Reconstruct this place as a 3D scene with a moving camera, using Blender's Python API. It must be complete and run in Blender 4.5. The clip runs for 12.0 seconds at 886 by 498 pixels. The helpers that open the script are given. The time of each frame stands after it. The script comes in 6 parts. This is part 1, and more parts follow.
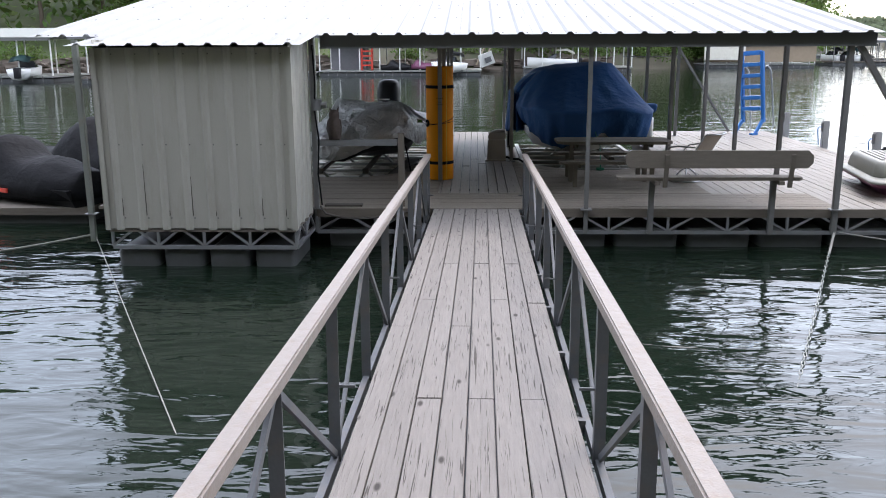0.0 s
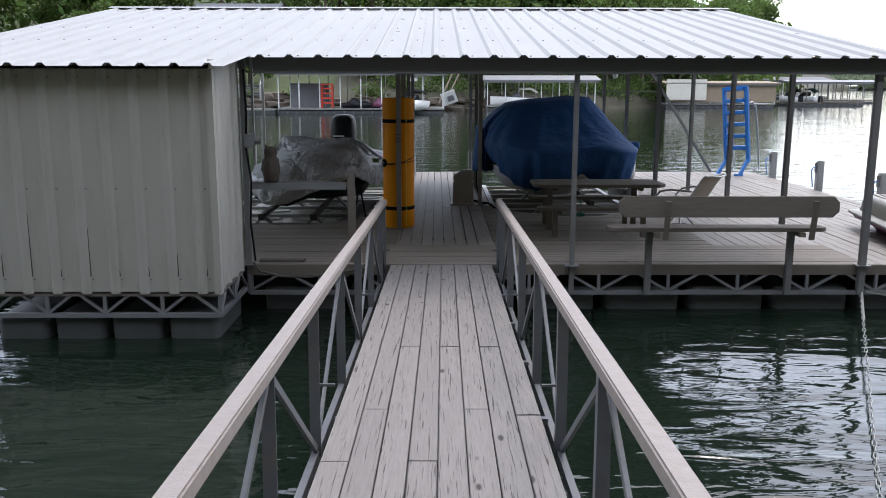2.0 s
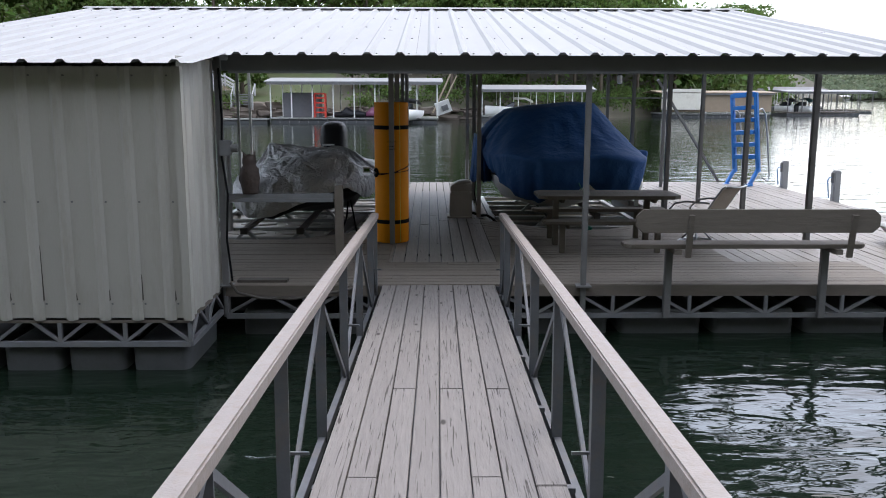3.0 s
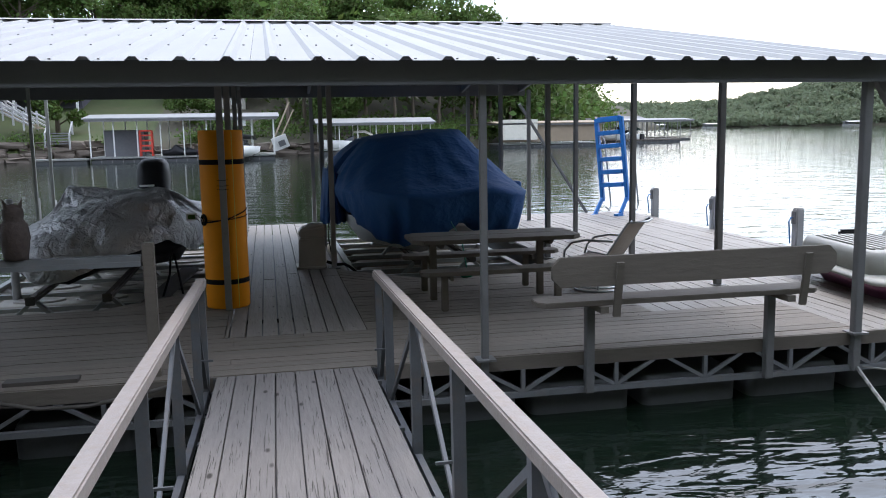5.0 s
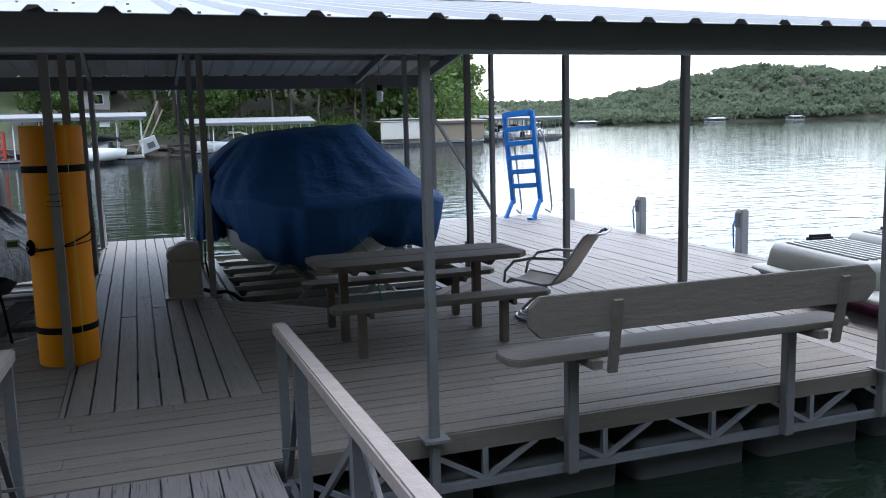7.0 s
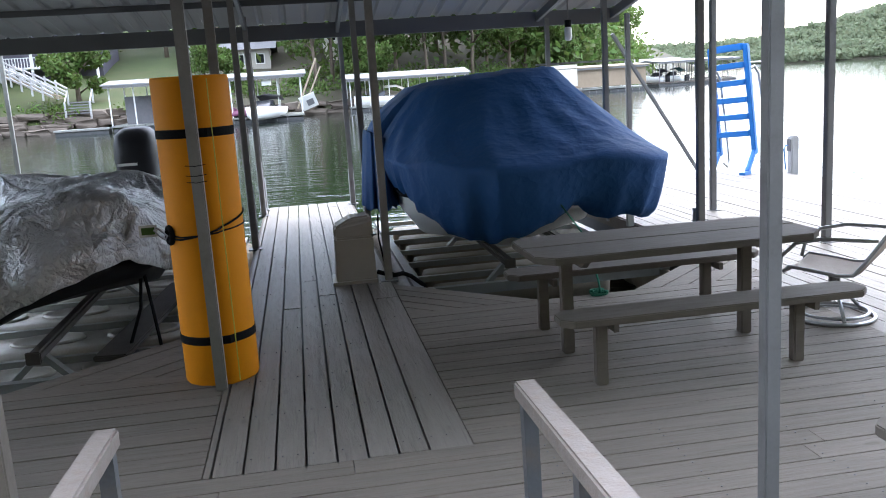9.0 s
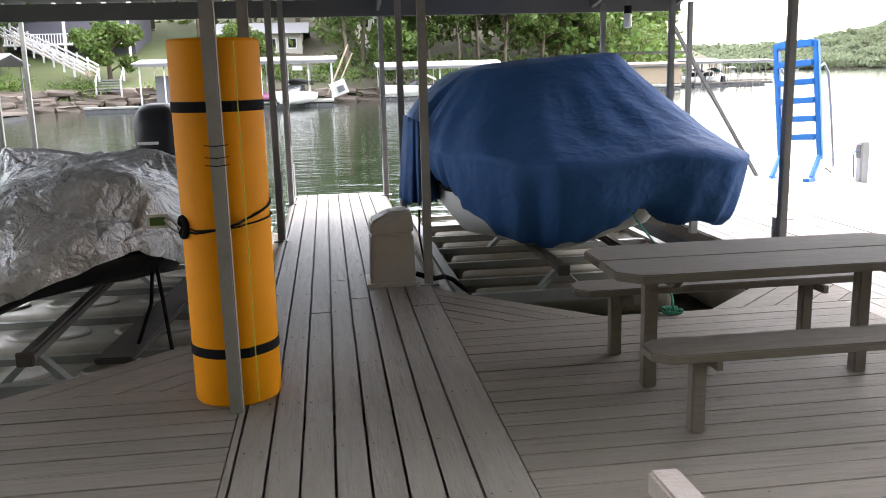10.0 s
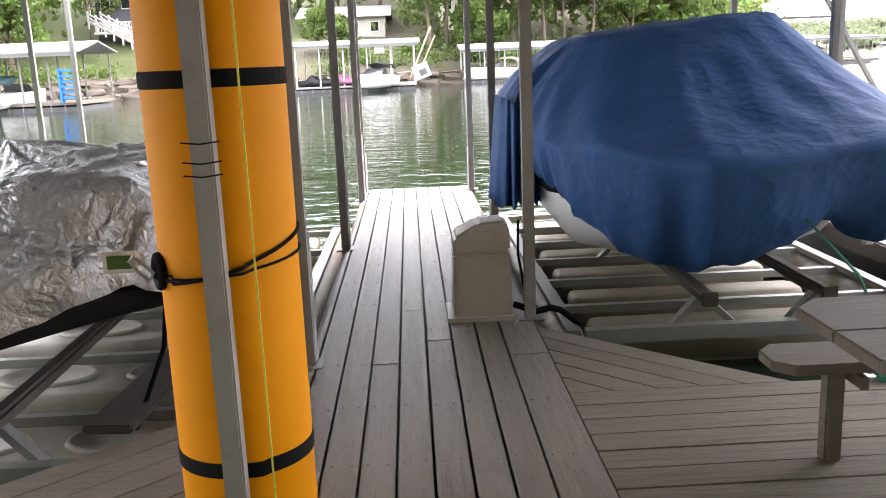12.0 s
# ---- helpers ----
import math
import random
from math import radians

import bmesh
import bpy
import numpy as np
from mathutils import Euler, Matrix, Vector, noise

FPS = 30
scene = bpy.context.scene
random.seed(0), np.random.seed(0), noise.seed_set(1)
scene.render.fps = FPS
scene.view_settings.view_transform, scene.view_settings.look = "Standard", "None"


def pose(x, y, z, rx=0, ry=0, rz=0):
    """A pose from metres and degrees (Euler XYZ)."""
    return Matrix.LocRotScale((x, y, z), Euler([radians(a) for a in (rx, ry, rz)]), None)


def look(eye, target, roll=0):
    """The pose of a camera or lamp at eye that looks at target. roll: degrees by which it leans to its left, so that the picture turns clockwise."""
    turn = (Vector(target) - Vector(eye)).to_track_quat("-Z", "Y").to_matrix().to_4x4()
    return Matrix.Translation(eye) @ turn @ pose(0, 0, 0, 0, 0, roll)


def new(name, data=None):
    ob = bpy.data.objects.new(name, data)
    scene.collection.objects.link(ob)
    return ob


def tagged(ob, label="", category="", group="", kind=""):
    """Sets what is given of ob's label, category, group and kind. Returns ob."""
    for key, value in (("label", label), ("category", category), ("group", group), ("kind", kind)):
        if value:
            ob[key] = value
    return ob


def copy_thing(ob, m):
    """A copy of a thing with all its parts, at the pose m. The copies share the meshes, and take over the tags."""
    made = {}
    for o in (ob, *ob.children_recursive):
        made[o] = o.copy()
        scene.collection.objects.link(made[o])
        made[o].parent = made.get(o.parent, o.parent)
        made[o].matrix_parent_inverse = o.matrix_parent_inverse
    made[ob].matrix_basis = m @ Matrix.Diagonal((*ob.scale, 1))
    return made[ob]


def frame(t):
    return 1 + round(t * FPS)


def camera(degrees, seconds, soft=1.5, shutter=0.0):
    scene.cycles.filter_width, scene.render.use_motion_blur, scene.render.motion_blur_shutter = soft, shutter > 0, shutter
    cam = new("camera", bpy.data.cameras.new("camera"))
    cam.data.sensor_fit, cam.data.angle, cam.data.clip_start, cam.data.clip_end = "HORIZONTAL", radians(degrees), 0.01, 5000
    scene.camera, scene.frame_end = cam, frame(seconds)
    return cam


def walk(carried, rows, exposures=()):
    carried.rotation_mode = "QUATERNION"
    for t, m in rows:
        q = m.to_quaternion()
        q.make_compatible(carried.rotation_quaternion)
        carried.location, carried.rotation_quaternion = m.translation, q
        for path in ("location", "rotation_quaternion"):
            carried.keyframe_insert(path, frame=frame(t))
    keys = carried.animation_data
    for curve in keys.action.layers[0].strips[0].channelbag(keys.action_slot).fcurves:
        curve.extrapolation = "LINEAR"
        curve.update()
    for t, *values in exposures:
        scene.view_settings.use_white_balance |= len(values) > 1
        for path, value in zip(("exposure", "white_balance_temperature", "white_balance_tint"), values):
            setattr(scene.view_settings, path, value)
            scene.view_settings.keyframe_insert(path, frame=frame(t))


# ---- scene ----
cam = camera(54.8, 12.0, soft=1.0)
PATH = [
    (0, (0.195, -0.784, 2.303), (0.123, 1.161, 1.84), -0.3),
    (0.5, (0.16, -0.33, 2.19), (0.17, 1.632, 1.822), 0.2),
    (1, (0.167, 0.177, 2.17), (0.186, 2.141, 1.791), 0.2),
    (1.5, (0.121, 0.733, 2.12), (0.14, 2.698, 1.75), 0.2),
    (2, (0.171, 1.269, 2.139), (0.186, 3.233, 1.763), 0.1),
    (2.5, (0.16, 1.821, 2.088), (0.179, 3.787, 1.722), 0.2),
    (4.3, (0.096, 3.686, 1.968), (0.264, 5.652, 1.641), -1.1),
    (4.5, (0.105, 4.017, 1.944), (0.325, 5.979, 1.623), -1.1),
    (5, (0.083, 4.605, 1.924), (0.477, 6.546, 1.646), -1.0),
    (5.5, (0.153, 5.115, 1.916), (0.712, 7.017, 1.656), -1.5),
    (6, (0.196, 5.647, 1.896), (0.889, 7.505, 1.632), -1.3),
    (6.5, (0.205, 6.173, 1.891), (0.956, 8.009, 1.631), -1.3),
    (7, (0.231, 6.698, 1.871), (0.891, 8.564, 1.586), -1.5),
    (7.5, (0.176, 7.187, 1.851), (0.669, 9.096, 1.518), -1.5),
    (7.7, (0.203, 7.361, 1.842), (0.627, 9.283, 1.484), -2.0),
    (9.3, (0.233, 8.989, 1.801), (0.523, 10.931, 1.421), -3.2),
    (9.5, (0.197, 9.145, 1.755), (0.469, 11.092, 1.386), -2.1),
    (10, (0.161, 9.625, 1.736), (0.415, 11.569, 1.339), -1.5),
    (10.5, (0.236, 10.113, 1.689), (0.468, 12.055, 1.272), -1.5),
    (11, (0.173, 10.543, 1.631), (0.398, 12.486, 1.212), -0.9),
    (11.5, (0.205, 10.975, 1.607), (0.297, 12.925, 1.174), -2.1),
    (12, (0.242, 11.418, 1.634), (0.304, 13.371, 1.206), -2.3),
]
# exposure: stops, white balance in kelvin, tint
LIGHT = ((0, 1.14, 6450, 14), (1, 0.76, 6450, 14), (2.5, 0.80, 6400, 14), (4.5, 0.86, 6250, 13), (5.5, 0.76, 6050, 12), (6.5, 0.70, 5850, 11), (7.0, 0.88, 5800, 11), (7.5, 1.2, 5800, 11), (9.5, 2.27, 6550, 14), (10.5, 2.72, 7400, 17), (12, 3.12, 7450, 19))
walk(cam, [(t, look(eye, target, roll)) for t, eye, target, roll in PATH], LIGHT)
# ---- world, sun, exposure ----
SUN_EL, SUN_AZ = 52.0, 30.0          # azimuth: degrees from +y towards +x
world = bpy.data.worlds.new("sky")
scene.world = world
world.use_nodes = True
wn, wl = world.node_tree.nodes, world.node_tree.links
sky = wn.new("ShaderNodeTexSky")
sky.sky_type, sky.sun_disc = "NISHITA", False
sky.sun_elevation, sky.sun_rotation = radians(SUN_EL), radians(SUN_AZ)
sky.air_density, sky.dust_density, sky.ozone_density = 1.0, 1.5, 1.0
# thin bright cloud over the whole sky, a little uneven
wc = wn.new("ShaderNodeTexCoord")
wm = wn.new("ShaderNodeMapping")
wm.inputs["Scale"].default_value = (1.0, 1.0, 3.0)
wnz = wn.new("ShaderNodeTexNoise")
wnz.inputs["Scale"].default_value, wnz.inputs["Detail"].default_value = 2.2, 5
wr = wn.new("ShaderNodeMapRange")
wr.inputs["From Min"].default_value, wr.inputs["From Max"].default_value = 0.3, 0.7
wr.inputs["To Min"].default_value, wr.inputs["To Max"].default_value = 0.75, 1.0
wmix = wn.new("ShaderNodeMixRGB")
wmix.blend_type = "ADD"
wmix.inputs[2].default_value = (7.6, 7.9, 8.3, 1)
wl.new(wc.outputs["Generated"], wm.inputs[0]); wl.new(wm.outputs[0], wnz.inputs["Vector"])
# overcast: darker at the horizon than overhead
wsep = wn.new("ShaderNodeSeparateXYZ")
wh = wn.new("ShaderNodeMapRange")
wh.inputs["From Min"].default_value, wh.inputs["From Max"].default_value = 0.0, 0.7
wh.inputs["To Min"].default_value, wh.inputs["To Max"].default_value = 0.52, 1.34
wmul = wn.new("ShaderNodeMath")
wmul.operation = "MULTIPLY"
wl.new(wc.outputs["Generated"], wsep.inputs[0]); wl.new(wsep.outputs["Z"], wh.inputs[0])
wl.new(wnz.outputs[0], wr.inputs[0]); wl.new(wr.outputs[0], wmul.inputs[0]); wl.new(wh.outputs[0], wmul.inputs[1])
wl.new(wmul.outputs[0], wmix.inputs[0])
wl.new(sky.outputs[0], wmix.inputs[1]); wl.new(wmix.outputs[0], wn["Background"].inputs[0])
wn["Background"].inputs[1].default_value = 0.128
sun = new("sun", bpy.data.lights.new("sun", "SUN"))
sun.data.energy, sun.data.angle, sun.data.color = 0.55, radians(12.0), (1.0, 0.95, 0.86)
_d = Vector((math.sin(radians(SUN_AZ)) * math.cos(radians(SUN_EL)), math.cos(radians(SUN_AZ)) * math.cos(radians(SUN_EL)), math.sin(radians(SUN_EL))))
sun.matrix_world = look(_d * 50, (0, 0, 0))

# ---- materials ----


def material(name, color, rough=0.6, metal=0.0, vary=0.12, scale=6.0, stretch=(1, 1, 1), bump=0.2, fine=60.0, fine_bump=0.15,
             stain=None, stain_scale=1.5, stain_amount=0.4, per_object=0.0, island=0.0, spec=0.5, hue=0.0, depth=0.02, leaf=0.0, crack=0.0, along=1, crinkle=0.0, foil=False):
    """A painted or natural surface: two scales of variation, stains of a second colour, and relief."""
    m = bpy.data.materials.new(name)
    m.use_nodes = True
    n, l = m.node_tree.nodes, m.node_tree.links
    b = n["Principled BSDF"]
    b.inputs["Roughness"].default_value, b.inputs["Metallic"].default_value = rough, metal
    b.inputs["Specular IOR Level"].default_value = spec
    tc = n.new("ShaderNodeTexCoord")
    mp = n.new("ShaderNodeMapping")
    mp.inputs["Scale"].default_value = stretch
    l.new(tc.outputs["Object"], mp.inputs[0])
    info = n.new("ShaderNodeObjectInfo")
    shift = n.new("ShaderNodeVectorMath")
    shift.operation = "ADD"
    mul = n.new("ShaderNodeMath")
    mul.operation, mul.inputs[1].default_value = "MULTIPLY", 37.0
    l.new(info.outputs["Random"], mul.inputs[0])
    l.new(mp.outputs[0], shift.inputs[0])
    l.new(mul.outputs[0], shift.inputs[1])
    big = n.new("ShaderNodeTexNoise")
    big.inputs["Scale"].default_value, big.inputs["Detail"].default_value = scale, 5
    small = n.new("ShaderNodeTexNoise")
    small.inputs["Scale"].default_value, small.inputs["Detail"].default_value = fine, 3
    for t in (big, small):
        l.new(shift.outputs[0], t.inputs["Vector"])
    # value factor = 1 + vary * (noise - .5) * 2 + per-object term
    f1 = n.new("ShaderNodeMath"); f1.operation = "MULTIPLY_ADD"
    f1.inputs[1].default_value, f1.inputs[2].default_value = vary * 2.6, 1 - vary * 1.3
    l.new(big.outputs[0], f1.inputs[0])
    f2 = n.new("ShaderNodeMath"); f2.operation = "MULTIPLY_ADD"
    f2.inputs[1].default_value = vary * 1.2
    l.new(small.outputs[0], f2.inputs[0]); l.new(f1.outputs[0], f2.inputs[2])
    f3 = n.new("ShaderNodeMath"); f3.operation = "MULTIPLY_ADD"
    if island:
        geo = n.new("ShaderNodeNewGeometry")
        l.new(geo.outputs["Random Per Island"], f3.inputs[0])
    else:
        l.new(info.outputs["Random"], f3.inputs[0])
    k = island or per_object
    f3.inputs[1].default_value = k
    sub = n.new("ShaderNodeMath"); sub.operation, sub.inputs[1].default_value = "SUBTRACT", k / 2 + vary * 0.6
    l.new(f2.outputs[0], sub.inputs[0]); l.new(sub.outputs[0], f3.inputs[2])
    col = n.new("ShaderNodeVectorMath"); col.operation = "SCALE"
    col.inputs[0].default_value = color[:3]
    l.new(f3.outputs[0], col.inputs["Scale"])
    out = col.outputs[0]
    if stain:
        st = n.new("ShaderNodeTexNoise")
        st.inputs["Scale"].default_value, st.inputs["Detail"].default_value = stain_scale, 8
        st.inputs["Roughness"].default_value = 0.7
        l.new(shift.outputs[0], st.inputs["Vector"])
        r = n.new("ShaderNodeMapRange")
        r.inputs["From Min"].default_value, r.inputs["From Max"].default_value = 0.5, 0.72
        r.inputs["To Max"].default_value = stain_amount
        l.new(st.outputs[0], r.inputs[0])
        mx = n.new("ShaderNodeMixRGB")
        mx.inputs[2].default_value = (*stain, 1)
        l.new(r.outputs[0], mx.inputs[0]); l.new(out, mx.inputs[1])
        out = mx.outputs[0]
    if crack:
        # checks along the grain, and knots
        cm = n.new("ShaderNodeMapping")
        cm.inputs["Scale"].default_value = (90, 2.2, 90) if along == 1 else (2.2, 90, 90)
        l.new(tc.outputs["Object"], cm.inputs[0])
        cadd = n.new("ShaderNodeVectorMath"); cadd.operation = "ADD"
        l.new(cm.outputs[0], cadd.inputs[0]); l.new(mul.outputs[0], cadd.inputs[1])
        cn = n.new("ShaderNodeTexNoise")
        cn.inputs["Scale"].default_value, cn.inputs["Detail"].default_value, cn.inputs["Distortion"].default_value = 1.0, 2.5, 0.9
        l.new(cadd.outputs[0], cn.inputs["Vector"])
        cr = n.new("ShaderNodeMapRange")
        cr.inputs["From Min"].default_value, cr.inputs["From Max"].default_value, cr.inputs["To Max"].default_value = 0.61, 0.665, crack
        l.new(cn.outputs[0], cr.inputs[0])
        km = n.new("ShaderNodeMapping")
        km.inputs["Scale"].default_value = (7, 2.6, 7) if along == 1 else (2.6, 7, 7)
        l.new(tc.outputs["Object"], km.inputs[0])
        kadd = n.new("ShaderNodeVectorMath"); kadd.operation = "ADD"
        l.new(km.outputs[0], kadd.inputs[0]); l.new(mul.outputs[0], kadd.inputs[1])
        kv = n.new("ShaderNodeTexVoronoi")
        kv.inputs["Scale"].default_value = 0.8
        l.new(kadd.outputs[0], kv.inputs["Vector"])
        kr = n.new("ShaderNodeMapRange")
        kr.inputs["From Min"].default_value, kr.inputs["From Max"].default_value = 0.06, 0.12
        kr.inputs["To Min"].default_value, kr.inputs["To Max"].default_value = crack * 1.1, 0.0
        l.new(kv.outputs["Distance"], kr.inputs[0])
        cmax = n.new("ShaderNodeMath"); cmax.operation = "MAXIMUM"
        l.new(cr.outputs[0], cmax.inputs[0]); l.new(kr.outputs[0], cmax.inputs[1])
        cmix = n.new("ShaderNodeMixRGB")
        cmix.inputs[2].default_value = (color[0] * 0.16, color[1] * 0.14, color[2] * 0.12, 1)
        l.new(cmax.outputs[0], cmix.inputs[0]); l.new(out, cmix.inputs[1])
        out = cmix.outputs[0]
    if hue:
        hs = n.new("ShaderNodeHueSaturation")
        hm = n.new("ShaderNodeMath"); hm.operation = "MULTIPLY_ADD"
        hm.inputs[1].default_value, hm.inputs[2].default_value = hue, 0.5 - hue / 2
        if island:
            l.new(geo.outputs["Random Per Island"], hm.inputs[0])
        else:
            l.new(info.outputs["Random"], hm.inputs[0])
        l.new(hm.outputs[0], hs.inputs["Hue"]); l.new(out, hs.inputs["Color"])
        out = hs.outputs[0]
    l.new(out, b.inputs["Base Color"])
    bp = n.new("ShaderNodeBump"); bp.inputs["Strength"].default_value, bp.inputs["Distance"].default_value = bump, depth
    bp2 = n.new("ShaderNodeBump"); bp2.inputs["Strength"].default_value, bp2.inputs["Distance"].default_value = fine_bump, 0.004
    l.new(big.outputs[0], bp.inputs["Height"]); l.new(small.outputs[0], bp2.inputs["Height"])
    l.new(bp.outputs[0], bp2.inputs["Normal"]); l.new(bp2.outputs[0], b.inputs["Normal"])
    if crinkle:
        # crumpled creases
        for vs, vd in ((2.3, 0.20), (5.0, 0.09), (11.0, 0.05), (27.0, 0.02)) if foil else ((4.5, 0.10), (13.0, 0.03)):
            vo = n.new("ShaderNodeTexVoronoi")
            if foil:
                vo.feature = "DISTANCE_TO_EDGE"
            vo.inputs["Scale"].default_value = vs
            warp = n.new("ShaderNodeVectorMath"); warp.operation = "MULTIPLY_ADD"
            warp.inputs[1].default_value = (0.25, 0.25, 0.25)
            l.new(big.outputs["Color"], warp.inputs[0]); l.new(shift.outputs[0], warp.inputs[2])
            l.new(warp.outputs[0], vo.inputs["Vector"])
            bv = n.new("ShaderNodeBump"); bv.inputs["Strength"].default_value, bv.inputs["Distance"].default_value = crinkle, vd
            l.new(vo.outputs["Distance"], bv.inputs["Height"])
            l.new(b.inputs["Normal"].links[0].from_socket, bv.inputs["Normal"])
            l.new(bv.outputs[0], b.inputs["Normal"])
    if leaf:
        # light shining through thin leaves
        tr = n.new("ShaderNodeBsdfTranslucent")
        mixs = n.new("ShaderNodeMixShader")
        mixs.inputs[0].default_value = leaf
        l.new(out, tr.inputs["Color"])
        l.new(b.outputs[0], mixs.inputs[1]); l.new(tr.outputs[0], mixs.inputs[2])
        l.new(mixs.outputs[0], n["Material Output"].inputs["Surface"])
    return m


M_GANG = material("weathered_board", (0.195, 0.175, 0.159), 0.8, vary=0.14, scale=5, stretch=(9, 0.9, 9), fine=34, bump=0.5, fine_bump=0.6,
                  stain=(0.155, 0.135, 0.12), stain_scale=2.2, stain_amount=0.45, per_object=0.12, crack=0.9)
M_DECK_X = material("deck_paint_across", (0.196, 0.168, 0.138), 0.72, spec=0.3, vary=0.13, scale=4, stretch=(0.8, 7, 7), fine=30, bump=0.5, fine_bump=0.75,
                    stain=(0.145, 0.125, 0.105), stain_scale=1.6, stain_amount=0.45, per_object=0.13, crack=0.24, along=0)
M_DECK_Y = material("deck_paint_along", (0.212, 0.187, 0.158), 0.56, spec=0.45, vary=0.11, scale=4, stretch=(7, 0.8, 7), fine=30, bump=0.5, fine_bump=0.75,
                    stain=(0.145, 0.125, 0.105), stain_scale=1.6, stain_amount=0.45, per_object=0.13, crack=0.22)
M_FURN = material("bench_paint", (0.146, 0.126, 0.105), 0.78, spec=0.3, vary=0.12, scale=5, stretch=(1, 5, 5), fine=40, bump=0.25, per_object=0.06,
                  stain=(0.13, 0.11, 0.09), stain_amount=0.4)
M_RAIL = material("rail_paint", (0.225, 0.192, 0.17), 0.55, vary=0.12, scale=14, fine=120, bump=0.3, fine_bump=0.5,
                  stain=(0.20, 0.14, 0.10), stain_scale=22, stain_amount=0.6)
M_STEEL = material("galvanised_steel", (0.21, 0.215, 0.225), 0.5, metal=0.35, vary=0.15, scale=7, fine=70, stain=(0.25, 0.2, 0.16), stain_scale=5, stain_amount=0.4)
M_TRUSS = material("gangway_steel", (0.105, 0.11, 0.118), 0.55, metal=0.3, vary=0.2, scale=7, fine=70, stain=(0.16, 0.12, 0.09), stain_scale=6, stain_amount=0.5)
M_POST = material("post_paint", (0.165, 0.164, 0.162), 0.5, metal=0.1, vary=0.12, scale=5, fine=60, stain=(0.08, 0.07, 0.06), stain_scale=6, stain_amount=0.4)
M_POST_IN = material("inner_post_paint", (0.25, 0.236, 0.22), 0.55, vary=0.12, scale=5, fine=60, stain=(0.15, 0.12, 0.1), stain_scale=6, stain_amount=0.4)
M_ROOF = material("roof_metal", (0.35, 0.35, 0.345), 0.7, metal=0.0, spec=0.15, vary=0.05, scale=1.2, stretch=(3, 0.6, 1), fine=30, bump=0.08, fine_bump=0.05,
                  stain=(0.31, 0.31, 0.30), stain_scale=0.9, stain_amount=0.4, per_object=0.04)
M_ROOF_FAR = material("aged_roof_metal", (0.21, 0.215, 0.215), 0.6, vary=0.1, scale=0.6, stretch=(3, 0.6, 1), stain=(0.24, 0.23, 0.22), stain_scale=0.5, stain_amount=0.5)
M_SHED = material("shed_siding", (0.40, 0.385, 0.34), 0.45, metal=0.1, vary=0.07, scale=1.5, stretch=(3, 3, 0.7), fine=30, bump=0.1, fine_bump=0.06,
                  stain=(0.28, 0.255, 0.21), stain_scale=1.4, stain_amount=0.45)
M_BEAM = material("beam_paint", (0.115, 0.117, 0.12), 0.5, metal=0.15, vary=0.1, scale=3, fine=40)
M_FLOAT = material("float_plastic", (0.065, 0.068, 0.07), 0.6, vary=0.2, scale=4, fine=40, stain=(0.04, 0.04, 0.03), stain_amount=0.6)


def simple_water():
    m = bpy.data.materials.new("lake_water")
    m.use_nodes = True
    n, l = m.node_tree.nodes, m.node_tree.links
    b = n["Principled BSDF"]
    b.inputs["Base Color"].default_value = (0.0066, 0.0125, 0.0078, 1)
    b.inputs["Roughness"].default_value, b.inputs["IOR"].default_value = 0.03, 1.42
    tc = n.new("ShaderNodeTexCoord")
    sep = n.new("ShaderNodeSeparateXYZ")
    l.new(tc.outputs["Object"], sep.inputs[0])
    lee = n.new("ShaderNodeMapRange")
    lee.interpolation_type = "SMOOTHSTEP"
    lee.inputs["From Min"].default_value, lee.inputs["From Max"].default_value = 12.0, 34.0
    lee.inputs["To Min"].default_value, lee.inputs["To Max"].default_value = 1.15, 0.62
    l.new(sep.outputs["Y"], lee.inputs[0])
    prev = None
    for scale, stretch, dist, strength in ((0.6, (0.4, 1.0, 1), 0.07, 0.5), (1.7, (0.40, 1.0, 1), 0.066, 0.65), (4.2, (0.42, 1, 1), 0.024, 0.6), (15.0, (0.5, 1, 1), 0.0036, 0.4)):
        mp = n.new("ShaderNodeMapping")
        mp.inputs["Scale"].default_value = stretch
        mp.inputs["Rotation"].default_value = (0, 0, radians(14))
        l.new(tc.outputs["Object"], mp.inputs[0])
        nz = n.new("ShaderNodeTexNoise")
        nz.inputs["Scale"].default_value, nz.inputs["Detail"].default_value, nz.inputs["Distortion"].default_value = scale, 2.5, 0.6
        l.new(mp.outputs[0], nz.inputs["Vector"])
        bp = n.new("ShaderNodeBump")
        bp.inputs["Strength"].default_value, bp.inputs["Distance"].default_value = strength, dist
        wave = n.new("ShaderNodeMath")
        wave.operation = "MULTIPLY"
        l.new(nz.outputs[0], wave.inputs[0]); l.new(lee.outputs[0], wave.inputs[1])
        l.new(wave.outputs[0], bp.inputs["Height"])
        if prev:
            l.new(prev.outputs[0], bp.inputs["Normal"])
        prev = bp
    l.new(prev.outputs[0], b.inputs["Normal"])
    return m


